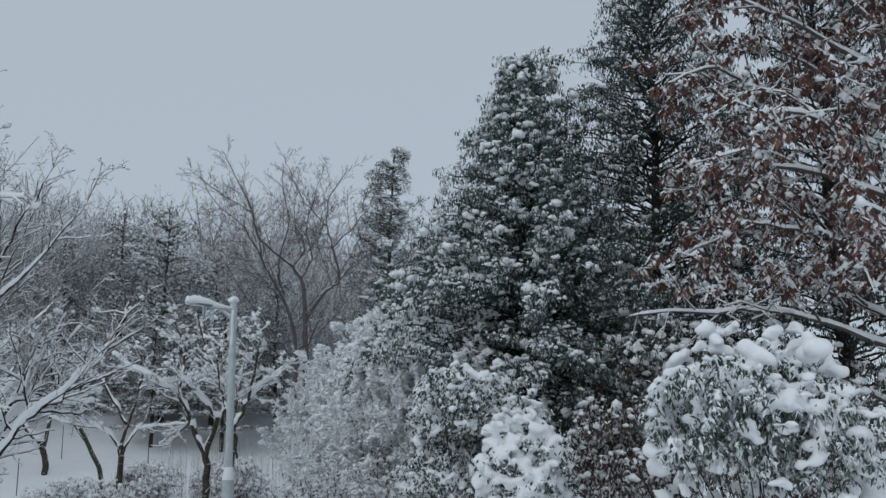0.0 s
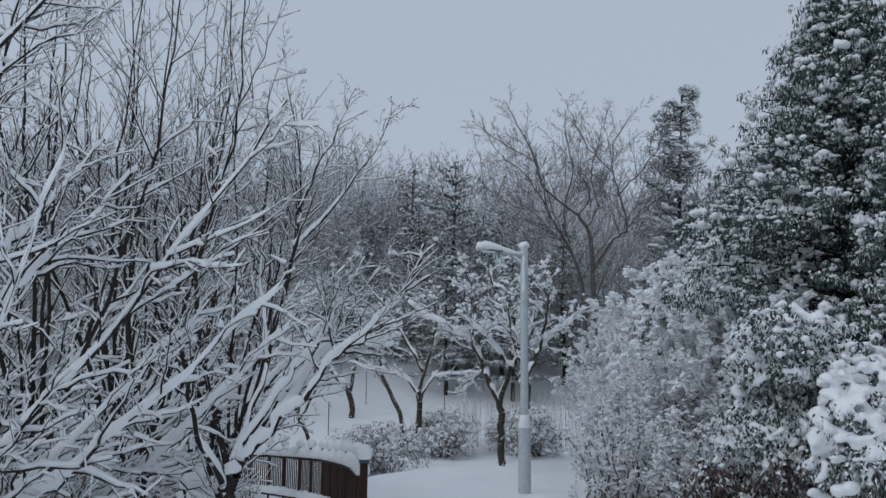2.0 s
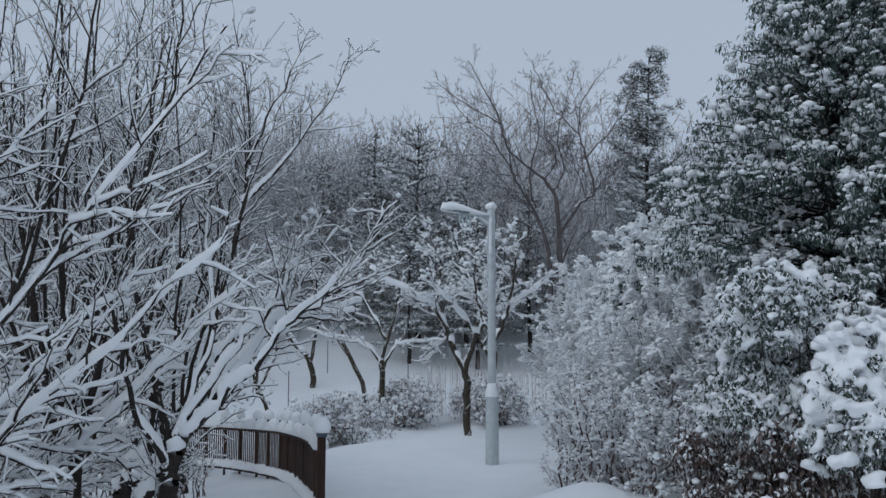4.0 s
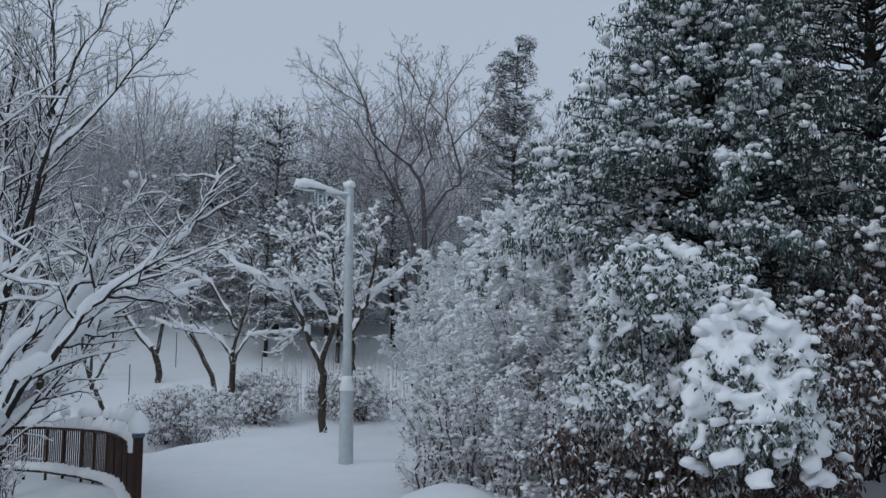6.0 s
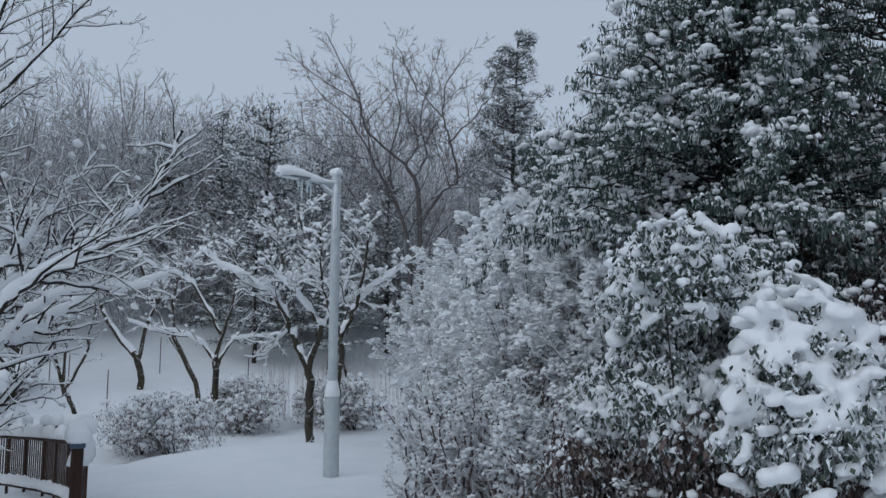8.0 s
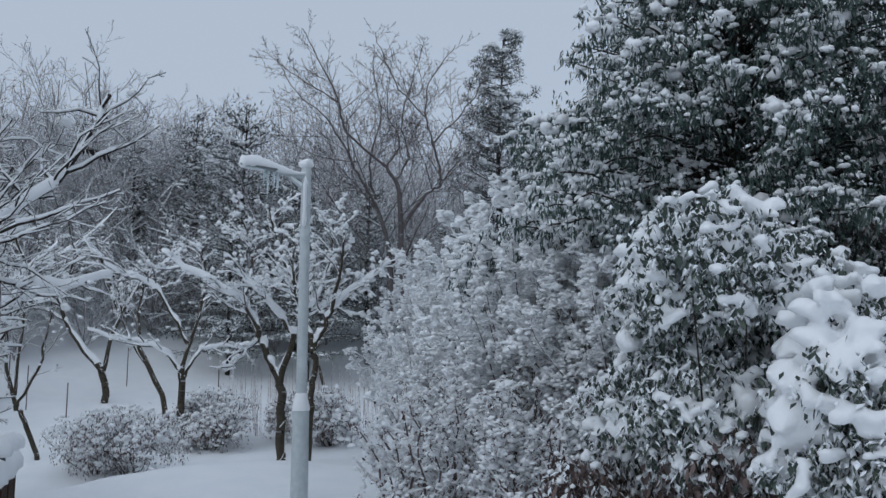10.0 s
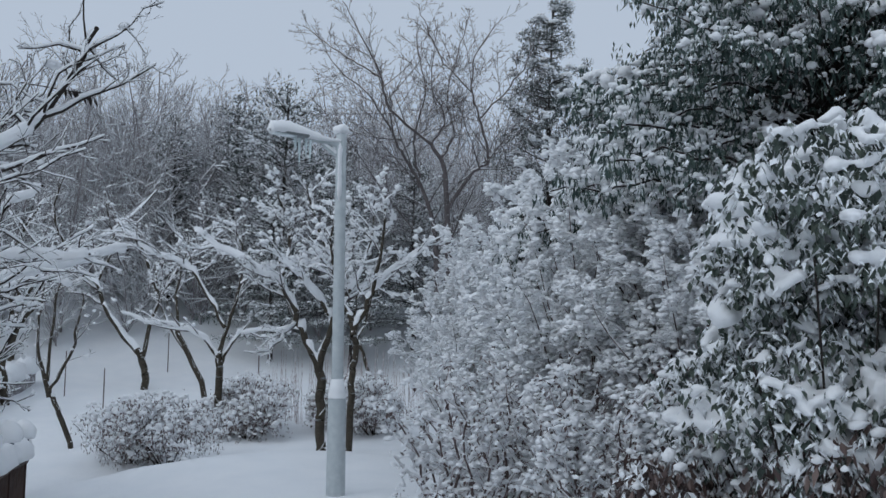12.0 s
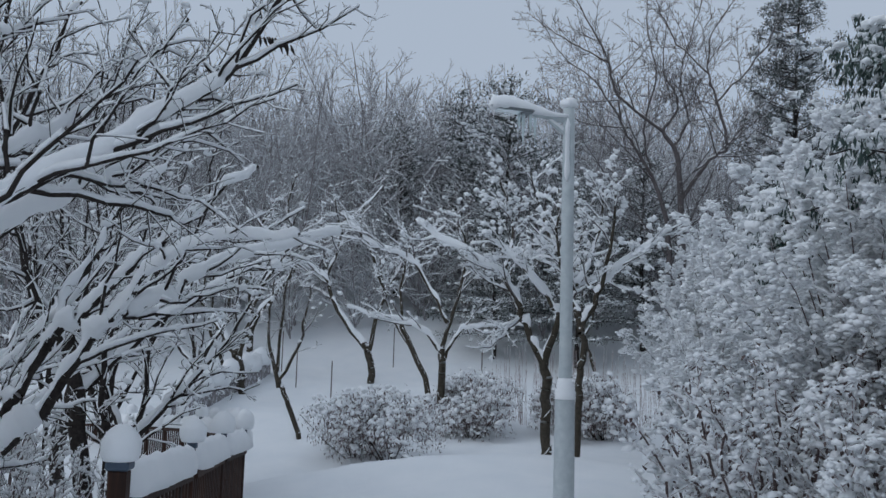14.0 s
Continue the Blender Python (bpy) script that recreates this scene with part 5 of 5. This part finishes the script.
    for k, (ix, ln) in enumerate(((-0.40, 0.30), (-0.45, 0.22), (-0.53, 0.34), (-0.58, 0.16))):
        so = Soup()
        ring_sweep(so, [(ix, 0.01 * k, 4.33, 0.022), (ix, 0.01 * k, 4.30 - ln * 0.5, 0.016), (ix, 0.01 * k, 4.30 - ln, 0.002)])
        part("icicle", so.mesh("icicle", ICE), root, "clear hanging icicle")


build_lamp(-4.37, 17.70)

# ---- snow-topped bollard ----
bx, by = -0.05, 9.6
bollard = thing("bollard", (bx, by, gz(bx, by)), "short grey post buried under a round snow cap", "bollard")
so = Soup()
ring_sweep(so, [(0, 0, -0.1, 0.07), (0, 0, 0.42, 0.07), (0, 0, 0.45, 0.05), (0, 0, 0.455, 0.001)])
part("post", so.mesh("post", POLE), bollard)
so = Soup()
blobs(so, np.random.default_rng(2), [(0, 0, 0.5)], [0.105], 2, 0.95, 0.04, 0.1)
part("snow_cap", so.mesh("snow_cap", SNOW), bollard, "round cap of snow")


# ---- curved fence ----
FENCE = [(-4.545, 11.33, 1.0), (-5.29, 12.72, 0.94), (-6.12, 14.06, 0.86), (-6.92, 15.38, 0.76), (-7.85, 16.6, 0.69), (-8.92, 17.68, 0.61), (-10.2, 18.65, 0.54), (-11.6, 19.45, 0.45), (-13.0, 20.15, 0.36), (-14.4, 20.7, 0.27), (-15.9, 21.1, 0.18)]
# shorter bays where the fence bends away
for i in range(len(FENCE) - 2, 2, -1):
    FENCE.insert(i + 1, tuple((a + b) / 2 for a, b in zip(FENCE[i], FENCE[i + 1])))


def box_mesh(name, sx, sy, sz, mat, bev=0.006):
    bm = bmesh.new()
    bmesh.ops.create_cube(bm, size=1)
    for v in bm.verts:
        v.co = Vector((v.co.x * sx, v.co.y * sy, (v.co.z + 0.5) * sz))
    bmesh.ops.bevel(bm, geom=bm.edges[:], offset=bev, segments=1, affect="EDGES")
    me = bpy.data.meshes.new(name)
    bm.to_mesh(me)
    bm.free()
    me.materials.append(mat)
    return me


def build_fence():
    rng = np.random.default_rng(17)
    root = thing("fence", (0, 0, 0), "curved dark brown wooden slat fence with snow-capped posts", "fence")
    post_me = box_mesh("post", 0.09, 0.09, 1.25, WOOD, 0.008)
    cap_me = box_mesh("cap", 0.115, 0.115, 0.045, CAP_BLUE, 0.01)
    thin_me = box_mesh("post", 0.04, 0.04, 1.25, WOOD, 0.005)
    small_cap_me = box_mesh("cap", 0.06, 0.06, 0.045, CAP_BLUE, 0.006)
    slat_me = box_mesh("slat", 0.042, 0.012, 0.74, WOOD, 0.003)
    for i, (x, y, z) in enumerate(FENCE):
        j = min(i, len(FENCE) - 2)
        ang = math.degrees(math.atan2(FENCE[j + 1][1] - FENCE[j][1], FENCE[j + 1][0] - FENCE[j][0]))
        p = part("post", post_me if i == 0 else thin_me, root)
        p.matrix_basis = pose(x, y, z - 1.25, 0, 0, ang)
        c = part("cap", cap_me if i == 0 else small_cap_me, p, "blue-grey metal post cap")
        c.matrix_basis = pose(0, 0, 1.25)
        so, q = Soup(), rng.uniform(0.8, 0.95)
        ring_sweep(so, [(0, 0, 0.04, 0.05), (0, 0, 0.045, 0.088 * q), (0, 0, 0.075, 0.103 * q), (0.004, 0, 0.13, 0.108 * q), (0.004, 0, 0.175 * q, 0.094 * q), (0.004, 0, 0.21 * q, 0.066 * q), (0, 0, 0.232 * q, 0.032), (0, 0, 0.238 * q, 0.001)])
        s = part("snow_cap", so.mesh("snow_cap", SNOW), p, "round ball of snow on the post")
        s.matrix_basis = pose(0, 0, 1.25)
        if i == len(FENCE) - 1:
            break
        a, b = Vector((x, y, z)), Vector(FENCE[i + 1])
        d = b - a
        run = math.hypot(d.x, d.y)
        slope = math.degrees(math.atan2(d.z, run))
        for nm, dz, sz in (("top_rail", -0.2, 0.06), ("bottom_rail", -0.97, 0.07)):
            r = part(nm, box_mesh(nm, d.length - 0.12, 0.075, sz, WOOD, 0.006), root)
            m = (a + b) / 2
            r.matrix_basis = pose(m.x, m.y, m.z + dz, 0, -slope, ang)
        n = int(run / 0.085)
        for k in range(1, n):
            q = a + d * (k / n)
            s = part("slat", slat_me, root)
            s.matrix_basis = pose(q.x, q.y, q.z - 0.93, 0, 0, ang)
        # snow on both rails
        so = Soup()
        t = np.linspace(0.05, 0.95, 15)[:, None]
        pa, pd = np.array(a), np.array(d)
        ridge(so, rng, pa + pd * t + np.array([0, 0, -0.14]), np.full(15, 0.09), np.full(15, 0.18), 0.08, 11, 0.06)
        part("rail_snow", so.mesh("rail_snow", SNOW), root, "thick ridge of snow on the rail")
        so = Soup()
        t = np.linspace(-0.04, 1.04, 15)[:, None]
        ridge(so, rng, pa + pd * t + np.array([0, 0, -0.9]), np.full(15, 0.105), np.full(15, 0.12), 0.25, 9, 0.14)
        part("rail_snow", so.mesh("rail_snow", SNOW), root, "thick ridge of snow on the rail")


build_fence()


# ---- low wall, stakes and dry stalks on the slope ----
def build_low_wall():
    rng = np.random.default_rng(23)
    root = thing("low_wall", (0, 0, 0), "low weathered timber edging wall capped with snow on the slope", "wall")
    a, b = np.array([-14.1, 22.2]), np.array([-16.4, 28.7])
    n = 6
    p = a + (b - a) * np.linspace(0, 1, n + 1)[:, None]
    ang = math.degrees(math.atan2(b[1] - a[1], b[0] - a[0]))
    step = float(np.linalg.norm(b - a)) / n
    for i in range(n):
        m = (p[i] + p[i + 1]) / 2
        q = part("panel", box_mesh("panel", step - 0.02, 0.09, 0.75, BARK_HAZED), root)
        q.matrix_basis = pose(m[0], m[1], gz(*m) - 0.2, 0, 0, ang)
        so = Soup()
        t = np.linspace(0, 1, 8)[:, None]
        xy = p[i] + (p[i + 1] - p[i]) * t
        ridge(so, rng, np.concatenate([xy, np.full((8, 1), gz(*m) + 0.55)], 1), np.full(8, 0.2), np.full(8, 0.26), 0.9, 9, 0.08)
        part("wall_snow", so.mesh("wall_snow", SNOW), root, "bank of snow along the top")


build_low_wall()

for i, (x, y, h) in enumerate(((-14.6, 27.4, 1.1), (-12.6, 25.9, 1.0), (-16.2, 29.0, 1.1), (-13.9, 31.2, 1.1), (-9.6, 27.6, 1.3), (-17.2, 26.6, 1.0))):
    so = Soup()
    ring_sweep(so, [(0, 0, -0.2, 0.014), (0, 0, h, 0.013), (0, 0, h + 0.02, 0.01), (0, 0, h + 0.021, 0.001)])
    stake = thing("wooden_stake", (x, y, gz(x, y)), "thin weathered wooden stake standing in the snow", "stake", "stakes on the slope")
    part("shaft", so.mesh("shaft", BARK_STEM), stake)

for i, (x, y) in enumerate(((-8.3, 26.6), (-7.4, 26.9), (-6.2, 26.6), (-5.2, 26.9))):
    rng = np.random.default_rng(160 + i)
    n = 44
    p = np.stack([rng.uniform(-0.6, 0.6, n), rng.uniform(-0.4, 0.4, n), np.full(n, -0.05)], 1)
    q = p + np.stack([rng.normal(size=n) * 0.06, rng.normal(size=n) * 0.06, rng.uniform(1.0, 1.7, n)], 1)
    so = Soup()
    prisms(so, p, q, np.full(n, 0.006), np.full(n, 0.0035), 3)
    tuft = thing("dry_stalks", (x, y, gz(x, y)), "clump of tall dry grey stalks in snow", "dry grass", "dry stalk clumps")
    part("stalk", so.mesh("stalk", BARK_PINK), tuft, "", "stuff")
